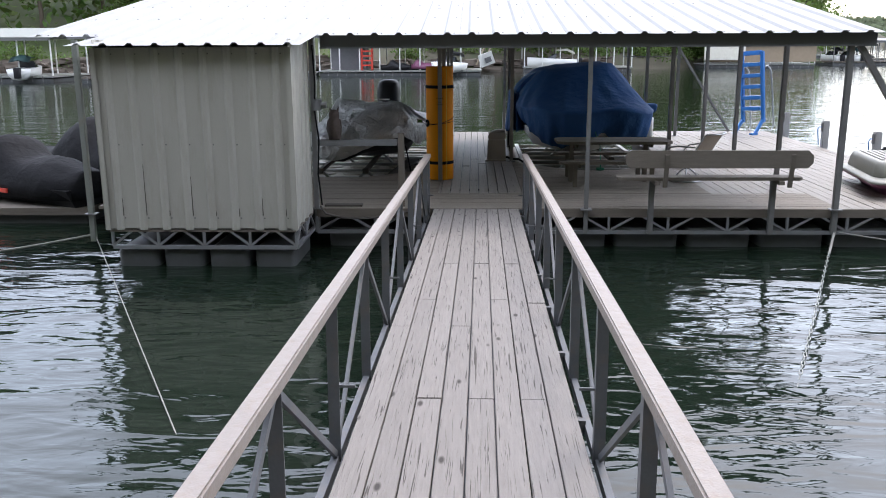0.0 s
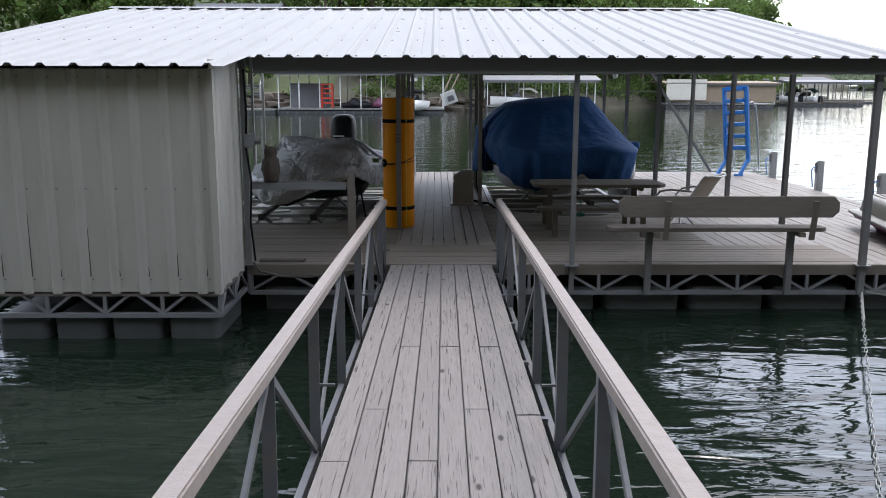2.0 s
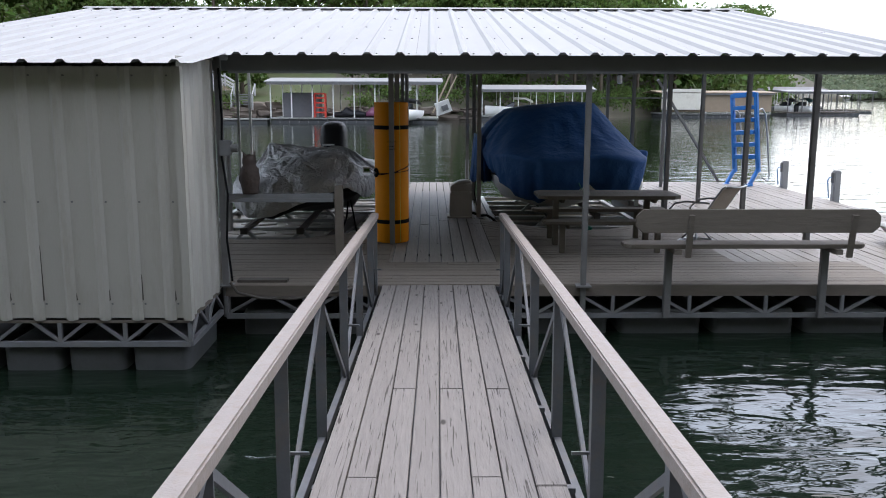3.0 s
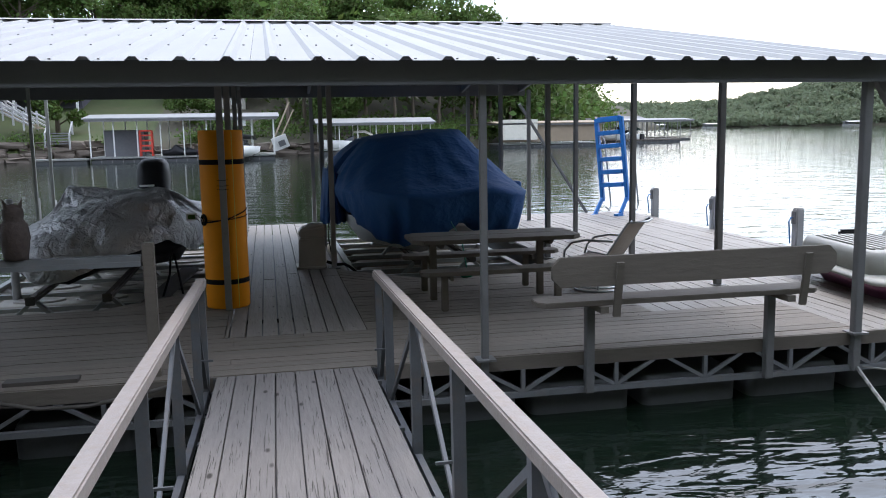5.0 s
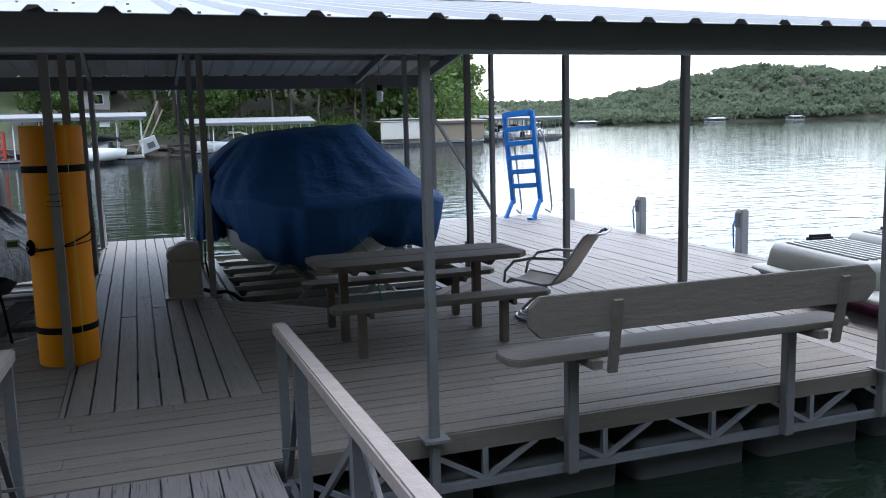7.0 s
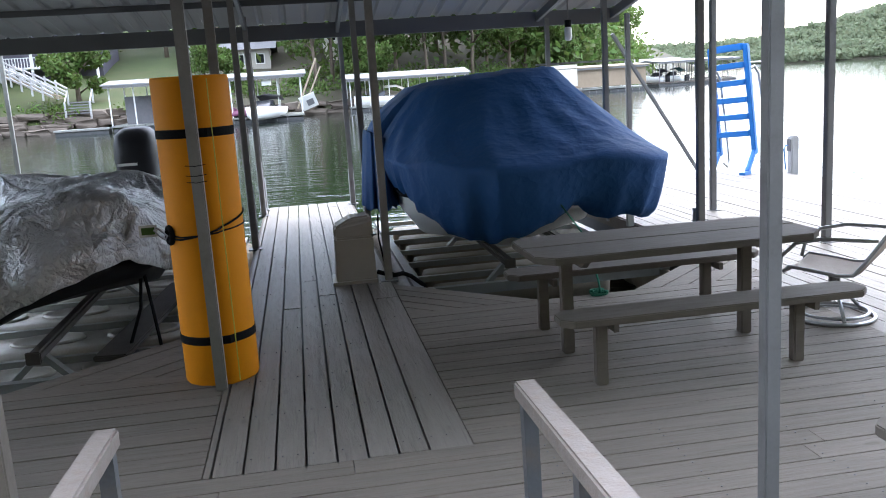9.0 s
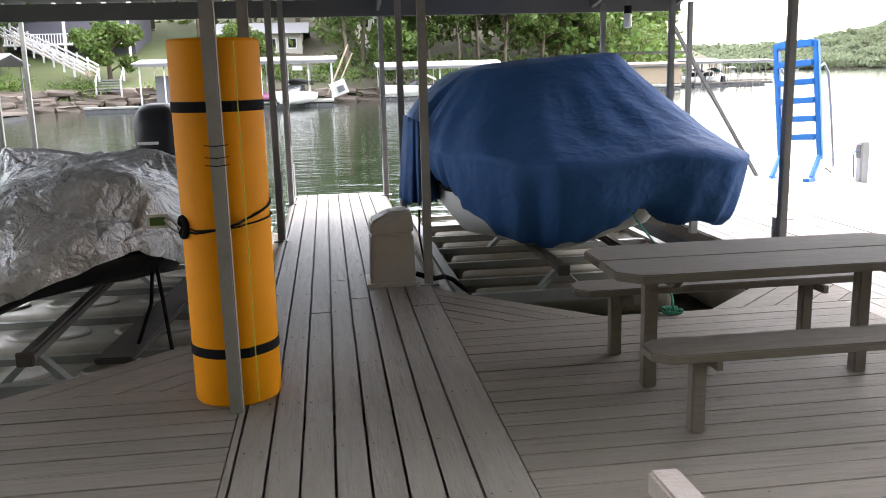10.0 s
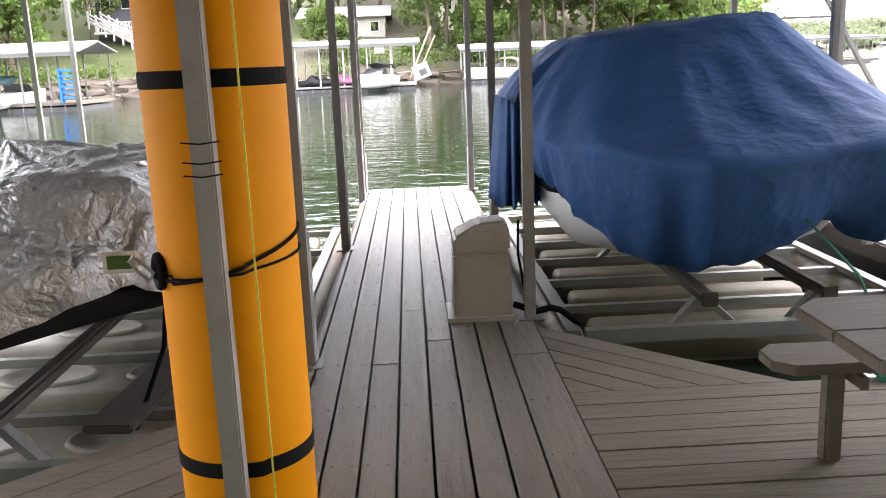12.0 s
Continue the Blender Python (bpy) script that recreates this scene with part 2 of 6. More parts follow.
M_WATER = simple_water()
M_MAT = material("foam_mat", (0.72, 0.255, 0.0), 0.65, spec=0.2, vary=0.05, scale=2, fine=90, bump=0.15, fine_bump=0.12, stain=(0.5, 0.19, 0.012), stain_scale=3, stain_amount=0.3)
M_FOAM = material("foam_core", (0.62, 0.62, 0.10), 0.7, vary=0.06)
M_BLACK = material("black_strap", (0.006, 0.006, 0.007), 0.85, spec=0.15, vary=0.2, scale=20, fine=200, fine_bump=0.5)
M_BLUE = material("blue_cover", (0.010, 0.070, 0.212), 0.75, vary=0.10, scale=2.5, fine=160, bump=0.5, fine_bump=0.25, depth=0.05, crinkle=0.16, stain=(0.018, 0.085, 0.25), stain_scale=1.2, stain_amount=0.5)
M_SILVER = material("silver_cover", (0.44, 0.435, 0.43), 0.34, metal=0.18, vary=0.06, scale=3, fine=26, bump=0.35, fine_bump=0.3, depth=0.04, crinkle=0.55, foil=True)
M_PEDAL = material("aged_white_plastic", (0.30, 0.295, 0.26), 0.5, vary=0.08, scale=3, stain=(0.23, 0.21, 0.17), stain_amount=0.5)
M_VINYL = material("black_vinyl", (0.011, 0.011, 0.013), 0.75, spec=0.15, vary=0.2, scale=4, fine=40, bump=0.5, depth=0.04, crinkle=0.15)
M_DARK = material("black_hull", (0.016, 0.016, 0.018), 0.5, spec=0.25, vary=0.15)
M_WHITE = material("white_gelcoat", (0.72, 0.72, 0.69), 0.35, vary=0.06, scale=3, stain=(0.55, 0.53, 0.46), stain_amount=0.4)
M_CREAM = material("cream_plastic", (0.62, 0.59, 0.50), 0.5, vary=0.08, scale=4, stain=(0.45, 0.41, 0.32), stain_amount=0.5)
M_PINK = material("magenta_hull", (0.20, 0.065, 0.125), 0.45, vary=0.12, stain=(0.2, 0.05, 0.1), stain_amount=0.4)
M_BOX = material("beige_cabinet", (0.35, 0.315, 0.275), 0.55, vary=0.08, scale=8, fine=150, fine_bump=0.5)
M_TANK = material("lift_tank", (0.40, 0.375, 0.32), 0.55, vary=0.12, scale=3, stain=(0.22, 0.19, 0.14), stain_scale=2.5, stain_amount=0.6)
M_TAN = material("tan_float", (0.25, 0.215, 0.16), 0.6, vary=0.18, scale=3, stain=(0.15, 0.125, 0.08), stain_scale=2, stain_amount=0.7)
M_BUNK = material("bunk_carpet", (0.085, 0.075, 0.065), 0.9, vary=0.2, fine=150, fine_bump=0.6)
M_GALV = material("lift_steel", (0.27, 0.28, 0.26), 0.5, metal=0.3, vary=0.15, stain=(0.3, 0.26, 0.2), stain_scale=4, stain_amount=0.5)
M_LADDER = material("blue_plastic", (0.012, 0.15, 0.47), 0.4, vary=0.07, fine=120)
M_CHROME = material("tube_steel", (0.4, 0.41, 0.42), 0.3, metal=0.8, vary=0.1)
M_MESH = material("sling_fabric", (0.36, 0.31, 0.26), 0.8, vary=0.1, fine=300, fine_bump=0.5)
M_PILE = material("pile_wrap", (0.40, 0.40, 0.40), 0.55, vary=0.15, stretch=(1, 1, 0.3), stain=(0.22, 0.2, 0.17), stain_scale=4, stain_amount=0.5)
M_OWL = material("owl_plastic", (0.05, 0.034, 0.027), 0.7, vary=0.3, scale=25, bump=0.6)
M_ROPE = material("rope", (0.27, 0.26, 0.24), 0.9, vary=0.2, fine=200, fine_bump=0.8)
M_GREEN = material("green_rope", (0.012, 0.15, 0.085), 0.8, vary=0.2, fine=200)
M_RED = material("red_plastic", (0.55, 0.05, 0.03), 0.5)
M_LEAF = material("foliage", (0.092, 0.142, 0.034), 0.6, vary=0.25, scale=0.6, fine=9, bump=0.0, fine_bump=0.0, island=0.7, hue=0.05, spec=0.3, leaf=0.45)
# paler and greyer than M_LEAF: distance haze is put into this leaf colour
M_LEAF_HAZED = material("hazed_foliage", (0.135, 0.162, 0.098), 0.7, vary=0.32, scale=0.06, fine=0.3, bump=0.0, fine_bump=0.0, island=0.22, hue=0.04, spec=0.2, leaf=0.45)
M_BARK = material("bark", (0.13, 0.10, 0.075), 0.9, vary=0.25, scale=3, stretch=(3, 3, 0.5), bump=0.8)
M_GRASS = material("grass", (0.040, 0.058, 0.012), 0.85, vary=0.2, scale=0.5, fine=6, bump=0.5, fine_bump=0.4, stain=(0.08, 0.07, 0.03), stain_scale=0.15, stain_amount=0.7)
M_EARTH = material("wooded_ground", (0.06, 0.053, 0.034), 0.95, vary=0.3, scale=0.4, fine=5, stain=(0.035, 0.055, 0.018), stain_scale=0.2, stain_amount=0.8)
M_ROCK = material("shore_rock", (0.125, 0.102, 0.082), 0.9, vary=0.25, scale=2, fine=14, bump=0.8, per_object=0.25)
M_WALL = material("house_wall", (0.42, 0.39, 0.34), 0.8, vary=0.08)
M_SLATE = material("house_roof", (0.16, 0.16, 0.165), 0.85, vary=0.15, scale=4, fine=20)
M_PURPLE = material("dark_siding", (0.085, 0.08, 0.10), 0.8, vary=0.1, stretch=(0.3, 0.3, 6))
M_WINDOW = material("window_dark", (0.02, 0.022, 0.025), 0.08, vary=0.1)
M_BROWN = material("brown_siding", (0.27, 0.21, 0.145), 0.8, vary=0.1, scale=2)
M_TARP = material("dark_teal_canvas", (0.012, 0.045, 0.045), 0.7, vary=0.15)
M_WOOD = material("bare_wood", (0.30, 0.24, 0.17), 0.8, vary=0.15, stretch=(1, 1, 0.3))
M_GLASSJAR = material("lamp_glass", (0.75, 0.75, 0.72), 0.15, vary=0.03)


# ---- building helpers ----


def link_mesh(name, bm, mat):
    me = bpy.data.meshes.new(name)
    bmesh.ops.recalc_face_normals(bm, faces=bm.faces[:])
    bm.to_mesh(me)
    bm.free()
    me.materials.append(mat)
    return me


def part(name, bm, mat, parent, label="", smooth=False, bevel=0.0):
    if bevel:
        bmesh.ops.bevel(bm, geom=bm.edges[:], offset=bevel, segments=2, affect="EDGES", clamp_overlap=True)
    me = link_mesh(name, bm, mat)
    if smooth:
        me.shade_smooth()
    ob = new(name, me)
    ob.parent = parent
    if label:
        ob["label"] = label
    return ob


def thing(name, at, label, category, group="", kind="", turn=0.0):
    ob = new(name)
    ob.matrix_basis = pose(*at, 0, 0, turn)
    ob.empty_display_size = 0.1
    return tagged(ob, label, category, group, kind)


def solo(name, bm, mat, label, category, group="", kind="", smooth=False, bevel=0.0, at=None):
    """A thing that is one mesh."""
    if bevel:
        bmesh.ops.bevel(bm, geom=bm.edges[:], offset=bevel, segments=2, affect="EDGES", clamp_overlap=True)
    me = link_mesh(name, bm, mat)
    if smooth:
        me.shade_smooth()
    ob = new(name, me)
    if at is not None:
        ob.matrix_basis = at
    return tagged(ob, label, category, group, kind)


def box(x0, x1, y0, y1, z0, z1, bm=None):
    bm = bm or bmesh.new()
    v = [bm.verts.new((x, y, z)) for z in (z0, z1) for y in (y0, y1) for x in (x0, x1)]
    for f in ((0, 1, 3, 2), (4, 6, 7, 5), (0, 4, 5, 1), (2, 3, 7, 6), (0, 2, 6, 4), (1, 5, 7, 3)):
        bm.faces.new([v[i] for i in f])
    return bm


def prism(points, z0, z1, bm=None):
    """An upright prism over a plan outline."""
    bm = bm or bmesh.new()
    lo = [bm.verts.new((x, y, z0)) for x, y in points]
    hi = [bm.verts.new((x, y, z1)) for x, y in points]
    bm.faces.new(lo[::-1]); bm.faces.new(hi)
    for i in range(len(points)):
        j = (i + 1) % len(points)
        bm.faces.new((lo[i], lo[j], hi[j], hi[i]))
    return bm


def bar(a, b, w, h=None, bm=None, up=(0, 0, 1)):
    """A square bar from a to b, w wide and h high."""
    bm = bm or bmesh.new()
    h = h or w
    a, b = Vector(a), Vector(b)
    d = (b - a).normalized()
    u = Vector(up)
    if abs(d.dot(u)) > 0.98:
        u = Vector((0, 1, 0))
    s = d.cross(u).normalized()
    u = s.cross(d).normalized()
    ring = [[bm.verts.new(p + s * i * w / 2 + u * j * h / 2) for i, j in ((-1, -1), (1, -1), (1, 1), (-1, 1))] for p in (a, b)]
    bm.faces.new(ring[0][::-1]); bm.faces.new(ring[1])
    for i in range(4):
        j = (i + 1) % 4
        bm.faces.new((ring[0][i], ring[0][j], ring[1][j], ring[1][i]))
    return bm


def tube(points, r, n=10, bm=None, closed=False):
    """A round tube along points; r: a radius or one for each point."""
    bm = bm or bmesh.new()
    pts = [Vector(p) for p in points]
    rs = r if isinstance(r, (list, tuple)) else [r] * len(pts)
    rings = []
    last = None
    for i, p in enumerate(pts):
        if closed:
            d = (pts[(i + 1) % len(pts)] - pts[i - 1]).normalized()
        else:
            d = (pts[min(i + 1, len(pts) - 1)] - pts[max(i - 1, 0)]).normalized()
        u = last if last is not None else (Vector((0, 0, 1)) if abs(d.z) < 0.9 else Vector((0, 1, 0)))
        s = d.cross(u).normalized()
        u = s.cross(d).normalized()
        last = u
        rings.append([bm.verts.new(p + (s * math.cos(k * math.tau / n) + u * math.sin(k * math.tau / n)) * rs[i]) for k in range(n)])
    m = len(rings)
    for i in range(m if closed else m - 1):
        for k in range(n):
            bm.faces.new((rings[i][k], rings[i][(k + 1) % n], rings[(i + 1) % m][(k + 1) % n], rings[(i + 1) % m][k]))
    if not closed:
        bm.faces.new(rings[0][::-1]); bm.faces.new(rings[-1])
    return bm


def loft(rings, closed_ends=True, bm=None, wrap=True):
    """Skin over rings of equal length."""
    bm = bm or bmesh.new()
    vs = [[bm.verts.new(p) for p in ring] for ring in rings]
    n = len(vs[0])
    for a, b in zip(vs, vs[1:]):
        for k in range(n if wrap else n - 1):
            bm.faces.new((a[k], a[(k + 1) % n], b[(k + 1) % n], b[k]))
    if closed_ends and wrap:
        bm.faces.new(vs[0][::-1]); bm.faces.new(vs[-1])
    return bm


# ---- plan (metres) ----
WATER = -0.58
DECK_Y0, DECK_Y1 = 11.45, 22.8        # front and back of the dock
EAVE_Y, EAVE_Z, RIDGE_Y, RIDGE_Z, BACK_Y, BACK_Z = 11.2, 2.45, 18.1, 3.55, 22.5, 2.84
ROOF_X0, ROOF_X1 = -6.0, 5.71
WALK_X0, WALK_X1 = -0.39, 0.97        # the finger between the two slips


def roof_z(y):
    if y < RIDGE_Y:
        return EAVE_Z + (RIDGE_Z - EAVE_Z) * (y - EAVE_Y) / (RIDGE_Y - EAVE_Y)
    return RIDGE_Z + (BACK_Z - RIDGE_Z) * (y - RIDGE_Y) / (BACK_Y - RIDGE_Y)

# ---- water ----
bm = bmesh.new()
S = [-3000, -900, -300, -120, -40, 0, 40, 120, 300, 900, 3000]
g = [[bm.verts.new((x, y, WATER)) for x in S] for y in S]
for i in range(len(S) - 1):
    for j in range(len(S) - 1):
        bm.faces.new((g[i][j], g[i][j + 1], g[i + 1][j + 1], g[i + 1][j]))
solo("water", bm, M_WATER, "dark green lake water with small wind ripples", "water", kind="structure")


# ---- gangway ----
def truss_rail(parent, x, y0, first, step, last):
    """One railing of the gangway: square top tube, lower chord, uprights and warren diagonals."""
    part("top_rail", bar((x, y0, 0.765), (x, 0.0, 0.765), 0.078, 0.065), M_RAIL, parent, "worn beige painted top rail", bevel=0.008)
    part("bottom_chord", bar((x, y0, -0.125), (x, 0.0, -0.125), 0.04, 0.06), M_TRUSS, parent, "grey steel lower chord")
    ys = []
    y = first
    while y < last:
        ys.append(y)
        y += step
    for k, y in enumerate(ys):
        # angle iron: a flat leg across the walk and one along it
        bm = box(x - 0.03, x + 0.03, y - 0.004, y + 0.004, -0.13, 0.735)
        box(x - 0.03, x - 0.023, y + 0.004, y + 0.05, -0.13, 0.735, bm)
        part("upright", bm, M_TRUSS, parent)
    part("upright", bar((x, -0.04, -0.13), (x, -0.04, 0.73), 0.05), M_TRUSS, parent)
    for k in range(len(ys) - 1):
        a, b = (0.72, -0.08) if k % 2 == 1 else (-0.08, 0.72)
        part("diagonal", bar((x + 0.004, ys[k] + 0.02, a), (x + 0.004, ys[k + 1] - 0.02, b), 0.020, 0.036), M_TRUSS, parent)
    part("diagonal", bar((x, ys[-1], 0.72), (x, -0.08, -0.06), 0.03), M_TRUSS, parent)
    for k in range(0, len(ys), 2):
        part("side_tie", bar((x, ys[k] + 0.03, 0.28), (x - math.copysign(0.11, x), ys[k] + 0.03, 0.28), 0.014), M_TRUSS, parent)


def gangway():
    g = new("gangway")
    g.matrix_basis = pose(0.245, 11.43, 0.0, 0, 0, -0.48) @ pose(0, 0, 0, -2.06)
    tagged(g, "sloping gangway of weathered grey boards with steel truss railings", "gangway")
    for x in (-0.71, 0.675):
        truss_rail(g, x, -14.2, -9.33 - 3 * 1.236, 1.236, -0.4)
    for y in np.arange(-13.8, 0, 1.236):
        part("cross_beam", bar((-0.66, y, -0.11), (0.66, y, -0.11), 0.05, 0.08), M_TRUSS, g)
    for x in (-0.1645, 0.0, 0.1645):
        part("stringer", bar((x, -14.2, -0.085), (x, -0.05, -0.085), 0.06, 0.08), M_TRUSS, g)
    rng = random.Random(4)
    n, w = 8, 0.1545
    for i in range(n):
        x0 = -0.635 + i * w
        cuts = [-14.2, -11.1, -7.5, -3.75, 0.0] if i % 2 == 0 else [-14.2, -12.9, -9.0, -5.3, 0.0]
        if i in (1, 5):
            cuts = [-14.2, -9.2, -5.2, 0.0]
        if i in (0, 3):
            cuts = [-14.2, -10.2, -6.0, 0.0]
        for a, b in zip(cuts, cuts[1:]):
            lift = rng.uniform(-0.003, 0.003)
            bm = box(x0 + 0.0035, x0 + w - 0.0035 - rng.uniform(0, 0.002), a + 0.003, b - 0.003, -0.042 + lift, lift)
            part("plank", bm, M_GANG, g, bevel=0.004)
    part("hinge_plate", box(-0.66, 0.66, -0.02, 0.03, -0.06, -0.012), M_TRUSS, g, "dark hinge plate at the foot")


gangway()


# ---- dock ----
def chord_truss(parent, a, b, top, bottom, bay, w=0.035):
    """A flat truss between two plan points, with a lower chord, uprights and zigzag diagonals."""
    a, b = Vector((*a, 0)), Vector((*b, 0))
    part("chord", bar(a + Vector((0, 0, bottom)), b + Vector((0, 0, bottom)), 0.05, 0.05), M_STEEL, parent)
    n = max(2, round((b - a).length / bay))
    for i in range(n):
        p, q = a.lerp(b, i / n), a.lerp(b, (i + 1) / n)
        m = p.lerp(q, 0.5)
        z1, z0 = Vector((0, 0, top)), Vector((0, 0, bottom + 0.02))
        part("upright", bar(p + z0, p + z1, w), M_STEEL, parent)
        part("diagonal", bar(p + z0, m + z1 - (q - p) * 0.08, w * 0.85), M_STEEL, parent)
        part("diagonal", bar(q + z0, m + z1 + (q - p) * 0.08, w * 0.85), M_STEEL, parent)


def rounded_tub(x0, x1, y0, y1, z0, z1, r=0.09):
    """A moulded tub: rounded plan and softened upper edge."""
    rings = []
    for z, ins in ((z0, 0.06), (z0 + 0.06, 0.015), (z1 - 0.05, 0.0), (z1 - 0.01, 0.02), (z1, 0.06)):
        ring = []
        for cx, cy, a0 in ((x1 - r, y1 - r, 0), (x0 + r, y1 - r, 90), (x0 + r, y0 + r, 180), (x1 - r, y0 + r, 270)):
            for k in range(5):
                t = radians(a0 + k * 22.5)
                ring.append((cx + (r - ins * 0.9) * math.cos(t), cy + (r - ins * 0.9) * math.sin(t), z))
        rings.append(ring)
    return loft(rings)


dock = thing("dock", (0, 0, 0), "floating boat dock of brown painted boards on a steel truss and plastic floats", "dock", kind="structure")
part("fascia", box(-2.10, 8.1, 11.425, 11.448, -0.125, -0.004), M_FURN, dock, "brown painted edge board")
part("fascia", box(8.09, 8.13, 11.45, 22.85, -0.125, -0.006), M_FURN, dock)
part("fascia", box(-2.1, -2.07, 11.45, 11.52, -0.125, -0.006), M_FURN, dock)
chord_truss(dock, (-2.10, 11.44), (8.1, 11.44), -0.12, -0.345, 0.87)
chord_truss(dock, (8.08, 11.5), (8.08, 22.8), -0.12, -0.345, 0.95)
for x in np.arange(-1.95, 7.9, 1.05):
    part("float", rounded_tub(x, x + 0.93, 11.52, 12.5, -0.85, -0.30), M_FLOAT, dock, smooth=True)
for y in np.arange(12.8, 22.0, 1.3):
    part("float", rounded_tub(7.0, 8.0, y, y + 1.15, -0.85, -0.30), M_FLOAT, dock, smooth=True)
for x0, x1, y0, y1 in ((-5.4, 8.05, 12.6, 14.2), (-0.3, 0.9, 14.4, 22.7), (4.5, 6.9, 15.4, 22.7)):
    part("float_bank", box(x0, x1, y0, y1, -0.8, -0.2), M_FLOAT, dock, "dark floats in the shade under the deck")
for a, b in (((-3.9, 14.46), (-1.83, 14.46)), ((-1.83, 14.46), (-0.39, 15.75)), ((-0.40, 15.7), (-0.40, 22.7)), ((0.98, 16.5), (0.98, 22.7)),
             ((0.98, 16.5), (2.1, 15.42)), ((2.1, 15.4), (2.9, 15.4)), ((2.9, 15.4), (4.15, 16.55)), ((4.15, 16.55), (4.15, 22.8))):
    part("slip_edge", bar((*a, -0.09), (*b, -0.09), 0.03, 0.15), M_FURN, dock)


def post(x, y, z1, w=0.075, z0=-0.36, mat=None, sleeve=0.0, lean=(0.0, 0.0), plate=True):
    p = thing("roof_post", (x, y, z0), "slim grey-brown steel post holding the shelter roof", "post", "shelter posts")
    part("shaft", bar((0, 0, 0), (lean[0], lean[1], z1 - z0), w), mat or M_POST, p, bevel=0.006)
    if sleeve:
        part("sleeve", tube([(0.0, 0.075, 0), (0.0, 0.075, sleeve - z0)], 0.045, 12), M_PILE, p, "grey pile guide sleeve")
    if plate:
        part("base_plate", box(-0.08, 0.08, -0.08, 0.08, -0.012 - z0 + 0.0, 0.006 - z0), M_POST, p)
    return p


post(-2.10, 11.47, 2.44, 0.068)
post(1.81, 11.41, 2.44, 0.058)
post(5.345, 11.41, 2.44, 0.078)
post(-0.395, 14.07, roof_z(14.07), 0.07, -0.1, M_POST_IN, plate=False)
post(0.955, 16.70, roof_z(16.6), 0.07, -0.1, M_POST_IN)
post(4.12, 16.65, roof_z(16.6), 0.07, -0.1, sleeve=0.42)
post(5.37, 13.95, roof_z(13.95), 0.075, -0.1)
post(5.37, 16.45, roof_z(16.45), 0.075, -0.1)
post(5.37, 18.85, roof_z(18.85), 0.07, -0.1)
post(5.40, 21.7, BACK_Z - 0.15, 0.07, -0.1)
post(4.14, 21.8, BACK_Z - 0.15, 0.065, -0.1)
post(4.14, 19.3, roof_z(19.3), 0.065, -0.1)
post(1.00, 19.4, roof_z(19.4), 0.07, -0.1, M_POST_IN, sleeve=0.35)
post(1.00, 22.45, BACK_Z - 0.1, 0.07, -0.1, M_POST_IN, sleeve=0.55)
post(-0.39, 16.0, roof_z(16.0), 0.075, -0.1, M_POST_IN, sleeve=0.75)
post(-0.40, 19.07, roof_z(19.07), 0.07, -0.1, M_POST_IN, sleeve=0.75)
post(-0.40, 21.9, roof_z(21.9), 0.07, -0.1, M_POST_IN, sleeve=0.8)
post(-0.40, 22.55, BACK_Z - 0.1, 0.06, -0.1, M_POST_IN, sleeve=0.5)
post(-4.25, 22.1, roof_z(22.0), 0.06, -0.5, M_GALV, sleeve=0.75)
post(-4.25, 23.4, 2.9, 0.06, -0.5, M_GALV, sleeve=0.6)
post(-4.25, 18.6, roof_z(18.6), 0.07, -0.1)
post(-5.25, 11.0, 2.40, 0.075, -0.4, M_GALV)

brace = thing("corner_brace", (5.4, 11.42, 2.38), "dark diagonal steel brace on the corner post", "brace")
part("tube", bar((0, 0, 0), (1.45, 0, -2.22), 0.075), M_POST, brace)
part("foot", box(1.38, 1.52, -0.05, 0.05, -2.384, -2.2), M_POST, brace)
brace = thing("back_brace", (5.40, 22.35, 2.42), "slim diagonal steel brace on the back post", "brace")
part("tube", bar((0, 0, 0), (1.69, 0.42, -2.42), 0.05), M_POST, brace)
part("rod", bar((0.3, 0.07, -0.42), (-1.3, 0, -0.42), 0.03), M_POST, brace)


# ---- shelter roof ----
def ribbed(x0, x1, rib, depth=0.032, first=0.5):
    """Cross-section of ribbed sheet: (offset along, height) points from x0 to x1."""
    pts = [(x0, 0.0)]
    c = x0 + rib * first
    while c < x1 - 0.03:
        pts += [(c - 0.055, 0.0), (c - 0.022, depth), (c + 0.022, depth), (c + 0.055, 0.0)]
        c += rib
    pts.append((x1, 0.0))
    return pts


def sheet(profile, ends, thick=0.004):
    """A ribbed sheet run between two lines; ends: functions of (offset, height) giving a place."""
    bm = bmesh.new()
    rows = [[bm.verts.new(f(u, h + d)) for u, h in profile] for d in (0.0, -thick) for f in ends]
    a, b, c, d = rows
    for i in range(len(profile) - 1):
        bm.faces.new((a[i], a[i + 1], b[i + 1], b[i])); bm.faces.new((c[i + 1], c[i], d[i], d[i + 1]))
        bm.faces.new((a[i + 1], a[i], c[i], c[i + 1])); bm.faces.new((b[i], b[i + 1], d[i + 1], d[i]))
    bm.faces.new((a[0], b[0], d[0], c[0])); bm.faces.new((b[-1], a[-1], c[-1], d[-1]))
    return bm


